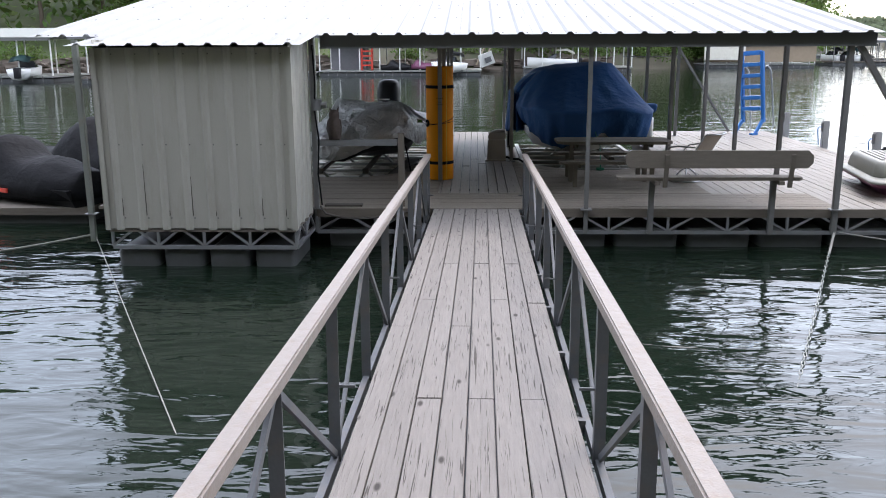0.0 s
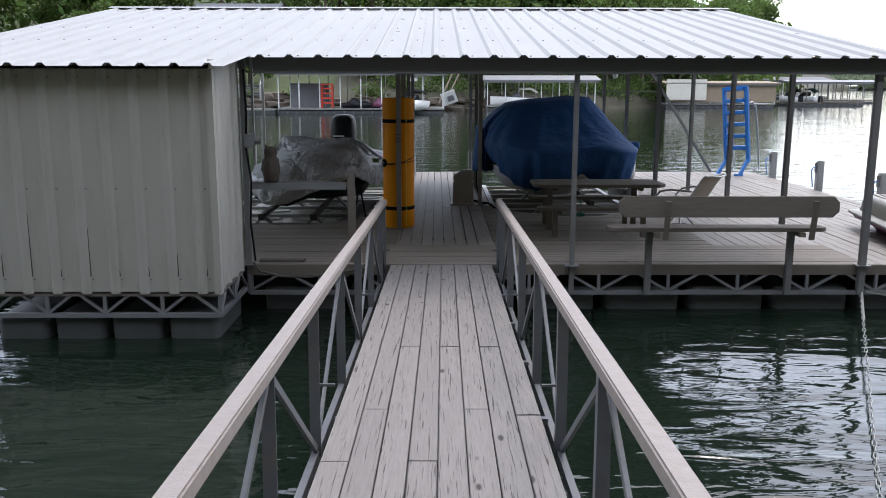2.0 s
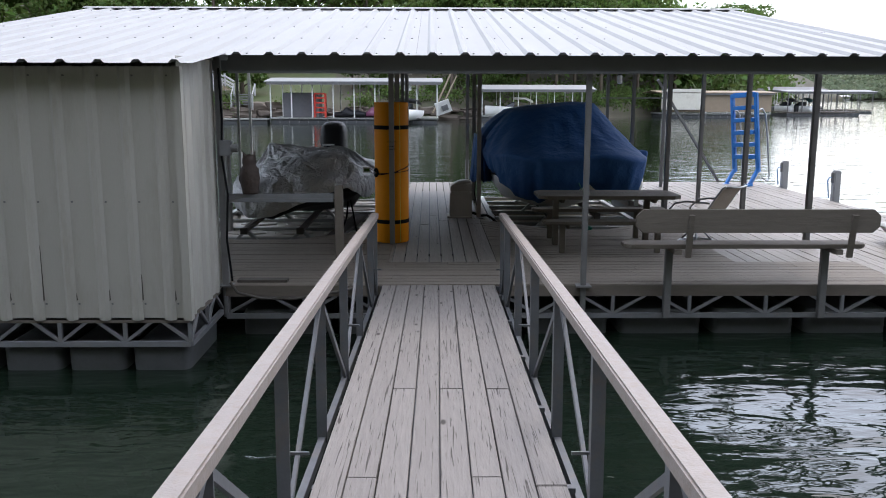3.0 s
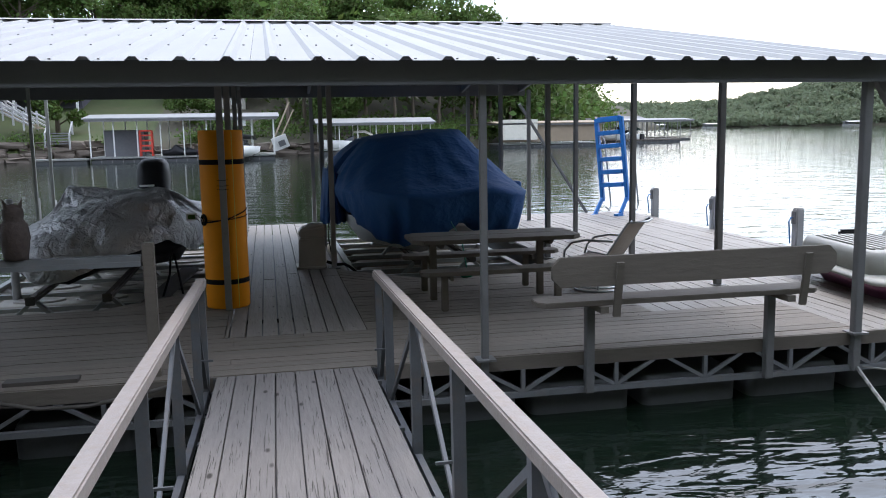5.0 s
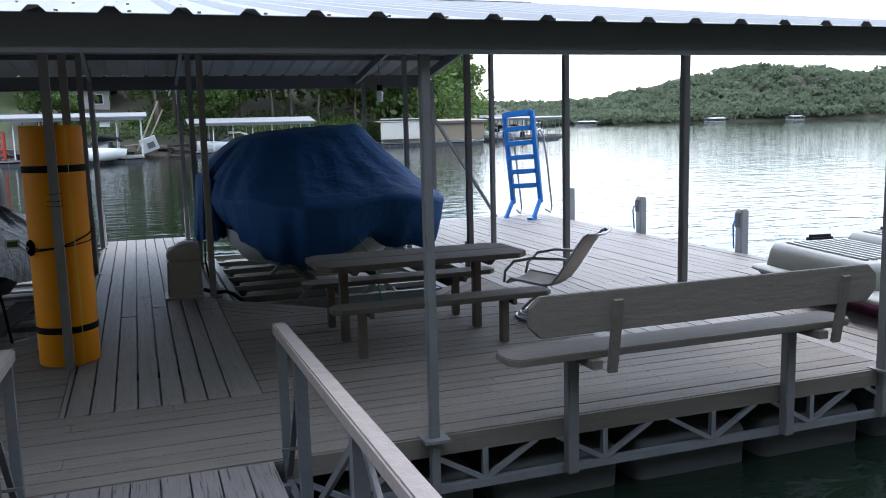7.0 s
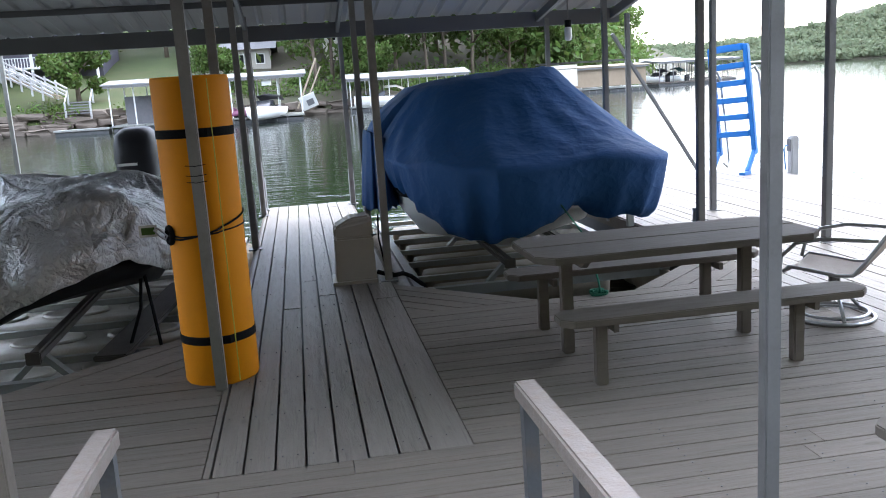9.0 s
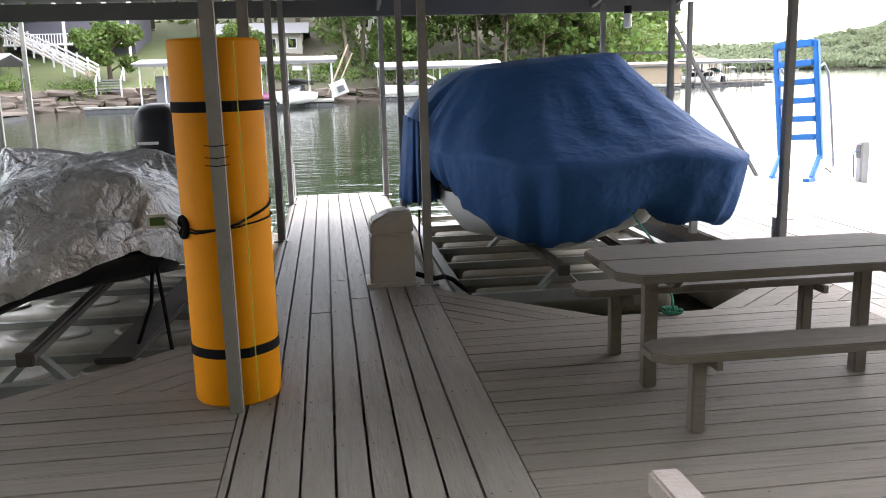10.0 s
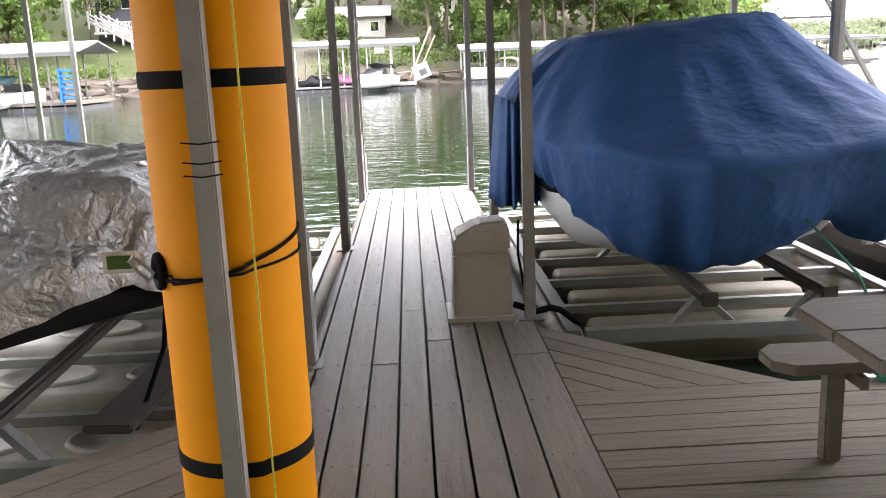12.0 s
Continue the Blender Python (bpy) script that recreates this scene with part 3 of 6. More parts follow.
shelter = thing("shelter_roof", (0, 0, 0), "low gable roof of ribbed white metal sheets over the dock", "roof", kind="structure")
RIB = 0.333
xs = np.arange(ROOF_X0, ROOF_X1 - 0.2, 3 * RIB)
for x in xs:
    x1 = min(x + 3 * RIB, ROOF_X1)
    prof = ribbed(x, x1 - 0.002, RIB)
    part("roof_sheet", sheet(prof, (lambda u, h: (u, EAVE_Y, EAVE_Z + h), lambda u, h: (u, RIDGE_Y, RIDGE_Z + h))), M_ROOF, shelter)
    part("roof_sheet", sheet(prof, (lambda u, h: (u, RIDGE_Y, RIDGE_Z + h), lambda u, h: (u, BACK_Y, BACK_Z + h))), M_ROOF, shelter)
part("ridge_cap", loft([[(x, RIDGE_Y - 0.18, RIDGE_Z + 0.012), (x, RIDGE_Y, RIDGE_Z + 0.05), (x, RIDGE_Y + 0.18, RIDGE_Z + 0.012), (x, RIDGE_Y, RIDGE_Z + 0.036)] for x in (ROOF_X0, ROOF_X1)]), M_ROOF, shelter)
for x0, x1 in ((-4.93, -3.94), (-3.94, -2.945), (-2.945, -1.95)):
    part("shed_roof_sheet", sheet(ribbed(x0, x1 - 0.002, RIB), (lambda u, h: (u, 9.98, 2.325 + h), lambda u, h: (u, 11.3, 2.475 + h))), M_ROOF, shelter)
screws = bmesh.new()
for x in np.arange(ROOF_X0 + RIB * 0.5 + 0.09, ROOF_X1, RIB):
    for y in (11.3, 12.9, 14.5, 16.1, 17.7):
        box(x - 0.009, x + 0.009, y - 0.009, y + 0.009, roof_z(y), roof_z(y) + 0.009, screws)
tagged(part("roof_screws", screws, M_POST, shelter, "small dark roofing screws"), kind="stuff")
part("front_beam", box(-1.95, 5.65, 11.34, 11.40, 2.285, 2.466), M_BEAM, shelter, "dark painted front eave beam")
part("front_beam_lip", box(-1.95, 5.65, 11.30, 11.34, 2.27, 2.295), M_BEAM, shelter)
part("side_beam", bar((5.37, 11.4, 2.35), (5.37, RIDGE_Y, RIDGE_Z - 0.14), 0.06, 0.14), M_BEAM, shelter)
part("side_beam", bar((5.37, RIDGE_Y, RIDGE_Z - 0.14), (5.37, BACK_Y - 0.1, BACK_Z - 0.13), 0.06, 0.14), M_BEAM, shelter)
part("back_beam", box(-5.8, 5.5, 22.28, 22.34, 2.60, 2.83), M_BEAM, shelter)
part("middle_beam", box(-5.8, 5.1, 18.02, 18.10, 3.05, 3.34), M_BEAM, shelter)
for x in (-0.40, 0.96, 4.13):
    part("cross_beam", bar((x, 11.4, 2.36), (x, RIDGE_Y, RIDGE_Z - 0.13), 0.05, 0.12), M_BEAM, shelter)
    part("cross_beam", bar((x, RIDGE_Y, RIDGE_Z - 0.13), (x, BACK_Y - 0.1, BACK_Z - 0.13), 0.05, 0.12), M_BEAM, shelter)
for y in (12.9, 14.5, 16.1, 19.5, 21.0):
    part("purlin", box(-5.9, 5.5, y - 0.025, y + 0.025, roof_z(y) - 0.085, roof_z(y) - 0.006), M_BEAM, shelter)

lamp = thing("hanging_lamp", (4.22, 21.0, 2.30), "caged clear jar lamp hanging under the roof beam", "lamp")
part("jar", tube([(0, 0, 0), (0, 0, 0.02), (0, 0, 0.17), (0, 0, 0.2)], [0.03, 0.055, 0.055, 0.035], 14), M_GLASSJAR, lamp, smooth=True)
part("cap", tube([(0, 0, 0.19), (0, 0, 0.29)], 0.05, 12), M_BLACK, lamp, "black lamp cap")
part("stem", tube([(0, 0, 0.28), (0, 0, 0.72)], 0.01, 6), M_POST, lamp)


# ---- shed ----
def shed():
    s = thing("shed", (0, 0, 0), "cream ribbed-metal storage shed hung over the dock's edge", "shed")
    x0, x1, y0, y1, z0, z1 = -4.66, -2.16, 10.2, 11.5, -0.06, 2.30
    rib = 0.3105
    part("front_wall", sheet(ribbed(x0, x1, rib, 0.028), (lambda u, h: (u, y0 - h, z0), lambda u, h: (u, y0 - h, z1))), M_SHED, s)
    part("side_wall", sheet(ribbed(y0, y1, rib, 0.028), (lambda u, h: (x1 + h, u, z0 + 0.02), lambda u, h: (x1 + h, u, z1 + 0.1))), M_SHED, s)
    part("side_wall", sheet(ribbed(y0, y1, rib, 0.028), (lambda u, h: (x0 - h, u, z0), lambda u, h: (x0 - h, u, z1 + 0.1))), M_SHED, s)
    part("back_wall", sheet(ribbed(x0, x1, rib, 0.028), (lambda u, h: (u, y1 + h, z0), lambda u, h: (u, y1 + h, z1 + 0.12))), M_SHED, s)
    for x in (x0, x1):
        part("corner_trim", box(x - 0.035, x + 0.035, y0 - 0.036, y0 - 0.030, z0, z1), M_SHED, s)
        sx = 0.034 if x == x1 else -0.034
        part("corner_trim", box(min(x + sx, x + sx + 0.005), max(x + sx, x + sx + 0.005), y0 - 0.036, y0 + 0.05, z0, z1), M_SHED, s)
    part("floor", box(x0, x1, y0, y1, z0 - 0.03, z0 + 0.02), M_FURN, s)
    bm = bmesh.new()
    for z in (0.10, 1.07, 2.22):
        x = x0 + rib * 0.5 + 0.08
        while x < x1:
            box(x - 0.008, x + 0.008, y0 - 0.012, y0 - 0.003, z - 0.008, z + 0.008, bm)
            x += rib
    tagged(part("screws", bm, M_POST, s, "dark rusty fixing screws"), kind="stuff")
    bm = bmesh.new()
    rng = random.Random(8)
    for k in range(8):
        x = x0 + rib * (k + 0.5) + 0.052
        h = rng.uniform(0.1, 0.7) if k in (0, 1, 3) else rng.uniform(0.05, 0.25)
        bm.faces.new([bm.verts.new(p) for p in ((x, y0 - 0.004, 0.12), (x + 0.014, y0 - 0.004, 0.14), (x + 0.009, y0 - 0.004, 0.12 + h), (x + 0.003, y0 - 0.004, 0.14 + h))])
    tagged(part("rust_streaks", bm, M_BUNK, s, "dark rust streaks along the ribs"), kind="stuff")
    chord_truss(s, (x0 + 0.03, y0 + 0.02), (x1, y0 + 0.02), z0 - 0.02, -0.30, 0.63)
    chord_truss(s, (x1, y0 + 0.02), (x1, y1), z0 - 0.02, -0.30, 0.64)
    for x in np.arange(x0 + 0.05, x1 - 0.3, 0.62):
        part("float", rounded_tub(x, x + 0.56, y0 + 0.06, y1 - 0.1, -0.85, -0.325), M_FLOAT, s, smooth=True)


shed()
conduit = thing("electric_box", (-2.06, 11.36, 1.42), "small grey electric box with a hanging cable on the post", "electric box")
part("case", box(-0.02, 0.10, -0.05, 0.05, 0, 0.16), M_STEEL, conduit, bevel=0.008)
part("outlet", tube([(0.10, 0, 0.08), (0.17, 0, 0.08)], 0.045, 10), M_POST, conduit)
part("cable", tube([(0.0, -0.02, 0.9), (0.02, -0.03, 0.4), (0.0, -0.03, 0.0), (0.05, -0.04, -0.4), (0.02, -0.03, -0.9), (0.06, -0.03, -1.35)], 0.012, 6), M_BLACK, conduit)
hose = solo("hose", tube([(-2.03, 11.35, 0.05), (-1.95, 11.33, -0.06), (-1.7, 11.33, -0.12), (-1.35, 11.34, -0.13), (-1.0, 11.36, -0.08), (-0.7, 11.40, -0.03)], 0.016, 8),
            M_BUNK, "old garden hose looped along the dock edge", "hose", smooth=True)
solo("loose_board", box(-2.0, -1.45, 11.55, 11.68, 0.004, 0.034), M_BUNK, "short weathered board lying on the deck edge", "board")

gate = thing("barrier_rail", (0, 0, 0), "grey metal rail between the shed and a short post", "railing")
part("channel", box(-2.12, -0.92, 11.56, 11.66, 0.92, 0.985), M_STEEL, gate, bevel=0.008)
part("channel_lip", box(-2.12, -0.92, 11.55, 11.565, 0.90, 0.94), M_STEEL, gate)
part("stub_post", box(-0.91, -0.82, 11.56, 11.64, 0.0, 1.08), M_FURN, gate, "brown painted wooden stub post", bevel=0.006)


def owl():
    prof = ((0.0, 0.085), (0.03, 0.09), (0.12, 0.105), (0.22, 0.105), (0.29, 0.085), (0.31, 0.07), (0.34, 0.078), (0.39, 0.075), (0.42, 0.045), (0.43, 0.01))
    rings = []
    for z, r in prof:
        rings.append([(r * math.cos(k * math.tau / 16), r * 0.9 * math.sin(k * math.tau / 16), z) for k in range(16)])
    bm = loft(rings)
    for sx in (-1, 1):
        v = [bm.verts.new(p) for p in ((sx * 0.065, -0.02, 0.40), (sx * 0.03, -0.03, 0.42), (sx * 0.045, 0.02, 0.41), (sx * 0.072, 0.0, 0.475))]
        for f in ((0, 1, 3), (1, 2, 3), (2, 0, 3)):
            bm.faces.new([v[i] for i in f])
        tube([(sx * 0.085, 0.0, 0.28), (sx * 0.092, 0.02, 0.16), (sx * 0.06, 0.05, 0.03)], [0.014, 0.026, 0.010], 8, bm)
    solo("owl_decoy", bm, M_OWL, "dark brown plastic owl decoy on the grey rail", "decoy", smooth=True, at=pose(-1.83, 11.61, 0.986, 0, 0, 25))


owl()


# ---- rolled foam mat on the post ----
def foam_mat():
    m = thing("rolled_foam_mat", (-0.41, 14.36, 0), "tall rolled orange foam water mat strapped to the post", "foam mat")
    r = 0.235
    outline = []
    for k in range(48):
        a = k * math.tau / 48
        rr = r * (1 + 0.012 * math.sin(2 * a + 1))
        if -0.45 < (a - radians(300)) < 0.0:
            rr += 0.018 * (1 + (a - radians(300)) / 0.45)
        outline.append((rr * math.cos(a), rr * math.sin(a)))
    rings = [[(x * s, y * s, z) for x, y in outline] for z, s in ((0.0, 0.97), (0.015, 1.0), (0.55, 1.0), (0.95, 0.995), (1.4, 1.0), (1.935, 1.0), (1.955, 0.985), (1.955, 0.85))]
    part("roll", loft(rings), M_MAT, m, smooth=True)
    a = radians(300)
    part("edge_seam", bar(((r + 0.0165) * math.cos(a), (r + 0.0165) * math.sin(a), 0.02), ((r + 0.0165) * math.cos(a), (r + 0.0165) * math.sin(a), 1.935), 0.006), M_FOAM, m, "thin yellow-green foam edge")
    for z in (0.30, 1.612):
        band = [[(x * q, y * q, z + dz) for x, y in outline] for dz, q in ((-0.028, 1.0), (-0.026, 1.018), (0.026, 1.018), (0.028, 1.0))]
        part("strap", loft(band, closed_ends=False), M_BLACK, m, "black elastic strap")
    cord = [((r * 1.03 + (0.03 if 235 < d < 300 else 0)) * math.cos(radians(d)), (r * 1.03 + (0.03 if 235 < d < 300 else 0)) * math.sin(radians(d)), 1.03 + 0.07 * math.cos(radians(d) - 0.6)) for d in range(160, 390, 10)]
    part("cord", tube(cord, 0.0065, 8), M_BLACK, m, "black tie cord")
    part("cord", tube([(x, y, 1.0 + (z - 1.03) * 0.3) for x, y, z in cord], 0.005, 8), M_BLACK, m)
    ring = [(-0.212 + 0.021 * math.cos(k * math.tau / 16), -0.122 - 0.037 * math.cos(k * math.tau / 16), 0.985 + 0.05 * math.sin(k * math.tau / 16)) for k in range(16)]
    part("grommet", tube(ring, 0.017, 8, closed=True), M_BLACK, m, "black rubber grommet", smooth=True)
    part("clip", tube([(-0.225, -0.145, 0.985), (-0.255, -0.15, 1.02), (-0.285, -0.15, 1.045), (-0.30, -0.15, 1.03), (-0.265, -0.155, 0.985), (-0.235, -0.16, 0.965)], 0.006, 8, closed=True), M_CHROME, m, "steel snap hook")
    tag = part("tag", box(-0.395, -0.285, -0.125, -0.12, 0.985, 1.06), M_CREAM, m, "pale printed tag")
    part("print", box(-0.38, -0.30, -0.128, -0.1245, 1.0, 1.045), M_LEAF, tag, "green printed patch")
    for z in (1.32, 1.36, 1.42):
        part("wire_tie", tube([(-0.045, -0.325, z + 0.005), (0.015, -0.338, z), (0.075, -0.325, z + 0.006)], 0.0026, 6), M_BLACK, m)


foam_mat()


# ---- lift cabinet ----
cab = thing("lift_cabinet", (0.655, 16.84, 0), "beige plastic lift motor cabinet on the deck", "cabinet")
part("body", loft([[(x * s, y * s, z) for x, y in ((-0.19, -0.17), (0.19, -0.17), (0.19, 0.17), (-0.19, 0.17))] for z, s in ((0.0, 1.0), (0.44, 0.945))]), M_BOX, cab, bevel=0.018)
part("hood", loft([[(-0.182, -0.163, 0.443), (0.182, -0.163, 0.443), (0.182, 0.163, 0.443), (-0.182, 0.163, 0.443)],
                   [(-0.176, -0.157, 0.545), (0.178, -0.157, 0.60), (0.178, 0.157, 0.60), (-0.176, 0.157, 0.545)],
                   [(-0.02, -0.13, 0.628), (0.16, -0.13, 0.637), (0.16, 0.13, 0.637), (-0.02, 0.13, 0.628)]]), M_BOX, cab, "rounded sloping hood", bevel=0.02)
part("foot_plate", box(-0.23, 0.19, -0.2, 0.2, 0.0, 0.03), M_BOX, cab)
part("air_hose", tube([(0.2, -0.1, 0.08), (0.34, -0.15, 0.04), (0.45, -0.05, 0.03), (0.55, 0.15, -0.05), (0.7, 0.3, -0.2)], 0.022, 10), M_BLACK, cab, "black air hose", smooth=True)
part("cable", tube([(0.25, -0.02, 0.62), (0.24, -0.06, 0.4), (0.27, -0.08, 0.2), (0.3, -0.1, 0.06), (0.36, 0.0, 0.03)], 0.009, 8), M_BLACK, cab)


# ---- covered boats on their lifts ----
def lerp(a, b, t):
    return a + (b - a) * t


def blue_boat():
    b = thing("covered_runabout", (2.41, 18.9, -0.35), "runabout under a draped navy blue canvas cover on a boat lift", "boat")
    n = 220
    dz = 0.35

    def outline(a, rx, yf, yb, p):
        c, s = math.cos(a), math.sin(a)
        r = (abs(c / rx) ** p + abs(s / (yb if s > 0 else yf)) ** p) ** (-1 / p)
        return r * c, r * s

    def fold(a, k, amp):
        ridge = 0.5 - 2.2 * abs(noise.noise(Vector((math.cos(a) * k * 1.6, math.sin(a) * k * 1.6, 6.4))))
        return amp * (0.8 * ridge + noise.noise(Vector((math.cos(a) * k, math.sin(a) * k, 3.1))) + 0.5 * noise.noise(Vector((math.cos(a) * k * 2.7, math.sin(a) * k * 2.7, 8.3))))

    def s_front(a):
        return math.sin(a) < -0.3

    HEM_A = (0, 60, 120, 180, 215, 236, 250, 258, 268, 275, 279, 283, 288, 297, 315, 340, 360)
    HEM_Z = (0.45, 0.6, 0.7, 0.74, 0.70, 0.54, 0.32, 0.24, 0.36, 0.48, 0.58, 0.46, 0.42, 0.40, 0.42, 0.42, 0.45)
    levels = 34
    rings = []
    for j in range(levels + 1):
        t = j / levels
        ring = []
        for i in range(n):
            a = i * math.tau / n
            gx, gy = outline(a, 1.46 if math.cos(a) > 0 else 1.33, 2.64, 2.7, lerp(2.3, 7.0, min(1.0, max(0.0, (math.degrees(a) - 258) / 22))) if a > math.pi else 7.0)          # gunwale
            tx, ty = outline(a, 0.80, 1.05, 1.9, 3.2)          # top of the windscreen frame
            tx, ty = tx + 0.02, ty + 0.15
            hem = float(np.interp(math.degrees(a), HEM_A, HEM_Z)) + fold(a, 5.0, 0.05)
            if t < 0.38:
                u = t / 0.38
                q = 0.90 + 0.10 * u ** 0.6
                w = fold(a, 9.0, 0.040) * (1 - u) + fold(a, 4.0, 0.02)
                x, y = gx * (q + w), gy * (q + w)
                z = lerp(hem, 1.02, u) + fold(a + 1, 2.2, 0.04) * u
            elif t < 0.8:
                u = (t - 0.38) / 0.42
                x, y = lerp(gx, tx, u), lerp(gy, ty, u)
                r = fold(a, 6.0, 0.026) * math.sin(u * math.pi)
                out = (0.10 if math.cos(a) > 0 else -0.17) * abs(math.cos(a)) ** 0.5 * math.sin(u * math.pi)
                x, y = x * (1 + r) + out, y * (1 + r)
                z = lerp(1.02 + fold(a + 1, 2.2, 0.04), 1.85 + 0.09 * tx, u) - math.sin(u * math.pi) * (0.11 if s_front(a) else 0.0)
            else:
                u = (t - 0.8) / 0.2
                x, y = tx * (1 - u) + 0.02 * u, ty * (1 - u) + 0.15 * u
                z = 1.85 + 0.09 * x + 0.05 * u
            # folds pulled from the windscreen's corners towards the gunwale
            for fx, fy in ((0.75, -0.85), (-0.70, -0.85), (0.95, -2.45)):
                ex, ey, ez = x - fx, y - fy, (z - 1.75) if fy > -2 else (z - 1.02)
                e = math.sqrt(ex * ex + ey * ey + ez * ez)
                th, ph = math.atan2(ey, ex), math.atan2(ez, math.hypot(ex, ey))
                z += 0.05 * (0.3 - abs(noise.noise(Vector((math.cos(th) * 4, math.sin(th) * 4, ph * 2.5 + fx * 9))))) * min(1.0, e / 0.3) * math.exp(-e / 0.9)
            z += 0.035 * (0.25 - abs(noise.noise(Vector((x * 1.6 + z, y * 1.3, 2.7 + z))))) + 0.018 * noise.noise(Vector((x * 2.2, y * 2.2, 1.7))) + 0.008 * noise.noise(Vector((x * 7, y * 7 + z * 3, 5.0)))
            ring.append((x, y, z + dz))
        rings.append(ring)
    cover = part("cover", loft(rings, closed_ends=False), M_BLUE, b, "navy blue canvas boat cover with folds", smooth=True)
    # cover gathered over the far quarter
    bunch = []
    for j in range(13):
        t = j / 12
        ring = []
        for k in range(96):
            a = k * math.tau / 96
            f = 1 + (0.10 + 0.22 * t) * noise.noise(Vector((math.cos(a) * 5, math.sin(a) * 5, t * 0.8))) + 0.10 * math.sin(13 * a + 2 * math.sin(3 * a)) * (0.4 + t)
            ring.append((-1.30 + 0.13 * math.cos(a) * f * (1 + 0.4 * t), -0.2 + 0.46 * math.sin(a) * f * (1 + 0.15 * t), dz + 1.28 - 0.82 * t - 0.06 * (1 - t) * math.cos(a) + 0.05 * t * noise.noise(Vector((math.cos(a) * 3, math.sin(a) * 3, 4)))))
        bunch.append(ring)
    part("cover_tail", loft(bunch), M_BLUE, cover, smooth=True)
    # hull: v-bottom, bow towards the walkway
    hull = []
    for j in range(15):
        t = j / 14
        y = -2.45 + 5.0 * t
        w = 1.12 * min(1.0, (t * 3.2) ** 0.5 + 0.04)
        keel = 0.52 - 0.56 * min(1, t * 3.2) ** 0.6
        hull.append([(-w, y, dz + 0.80), (-w * 0.98, y, dz + 0.55 - 0.1 * min(1, t * 3)), (-w * 0.82, y, dz + keel + (0.2 + 0.1 * t)), (0, y, dz + keel), (w * 0.82, y, dz + keel + (0.2 + 0.1 * t)), (w * 0.98, y, dz + 0.55 - 0.1 * min(1, t * 3)), (w, y, dz + 0.80)])
    part("hull", loft(hull), M_WHITE, b, "white v-bottom hull", smooth=True)
    part("rub_rail", tube([(h[0][0] * 1.01, h[0][1], dz + 0.66) for h in hull], 0.03, 8), M_BLACK, b)
    part("outboard_bracket", box(-0.3, 0.3, 2.5, 2.75, dz + 0.2, dz + 0.8), M_DARK, b)


blue_boat()
eng = thing("lift_winch", (4.03, 18.3, 0.0), "dark blue covered lift winch beside the boat", "winch")
part("pedestal", bar((0, 0, 0), (0, 0, 0.86), 0.07), M_GALV, eng)
part("hood", rounded_tub(-0.10, 0.16, -0.14, 0.14, 0.86, 1.05, 0.06), M_BLUE, eng, smooth=True)
part("fender", tube([(0.0, -0.09, 0.30), (0.0, -0.09, 0.36), (0.0, -0.09, 0.74), (0.0, -0.09, 0.8)], [0.03, 0.085, 0.085, 0.03], 14), M_WHITE, eng, "pale boat fender", smooth=True)


def boat_lift(x0, x1, y0, y1, tanks, tank_x1, mat, bunks, recess=False):
    """A floating lift: side pontoons, cross tanks, steel frame and two carpeted bunks on struts."""
    l = thing("boat_lift", (0, 0, WATER), "floating boat lift of steel frame, tan tanks and carpeted bunks", "boat lift", "boat lifts")
    for x in (x0 + 0.17, x1 - 0.17):
        pon = part("side_pontoon", loft([[(x + r * math.cos(k * math.tau / 14), y, 0.16 + r * math.sin(k * math.tau / 14)) for k in range(14)]
                                         for i, y in enumerate(np.arange(y0, y1 + 0.01, 0.11)) for r in ((0.165 if i % 3 else 0.145),)]), M_TAN, l, "tan ribbed pontoon", smooth=True)
        part("side_rail", bar((x, y0, 0.36), (x, y1, 0.36), 0.09, 0.05), M_GALV, l)
    for y in np.linspace(y0 + 0.45, y1 - 0.3, tanks):
        d = 0.33 if recess else 0.17
        tank = part("cross_tank", rounded_tub(x0 + 0.36, tank_x1, y - d, y + d, 0.0, 0.30, 0.1), mat, l, smooth=True)
        if recess:
            # moulded oval dish in the tank's top
            for cx in (x0 + 0.9, (x0 + x1) / 2, x1 - 0.85):
                oval = loft([[(cx + 0.30 * s * math.cos(k * math.tau / 28), y + 0.17 * s * math.sin(k * math.tau / 28), z) for k in range(28)]
                             for s, z in ((1.12, 0.296), (1.06, 0.325), (0.98, 0.325), (0.86, 0.306), (0.3, 0.303))])
                part("dish", oval, mat, tank, smooth=True)
        part("cross_bar", bar((x0 + 0.2, y + 0.26, 0.33), (x1 - 0.2, y + 0.26, 0.33), 0.06), M_GALV, l)
    part("front_beam", bar((x0 + 0.25, y0 + 0.02, 0.34), (x1 - 0.25, y0 + 0.02, 0.34), 0.08, 0.10), M_GALV, l, "grey steel front beam")
    for x in bunks:
        part("bunk", bar((x, y0 - 0.05, 0.58), (x + 0.04 * (x - bunks[0]), y1 - 0.5, 0.60), 0.10, 0.085), M_BUNK, l, "dark carpeted bunk", bevel=0.02)
        part("bunk_end", box(x - 0.056, x + 0.056, y0 - 0.068, y0 - 0.045, 0.53, 0.63), M_BUNK, l, "folded carpet end", bevel=0.008)
        for y in (y0 + 0.12, (y0 + y1) / 2, y1 - 0.9):
            for side in (-1, 1):
                part("strut", bar((x + side * 0.24, y - 0.04, 0.34), (x + side * 0.03, y, 0.54), 0.06, 0.045), M_GALV, l)
    return l


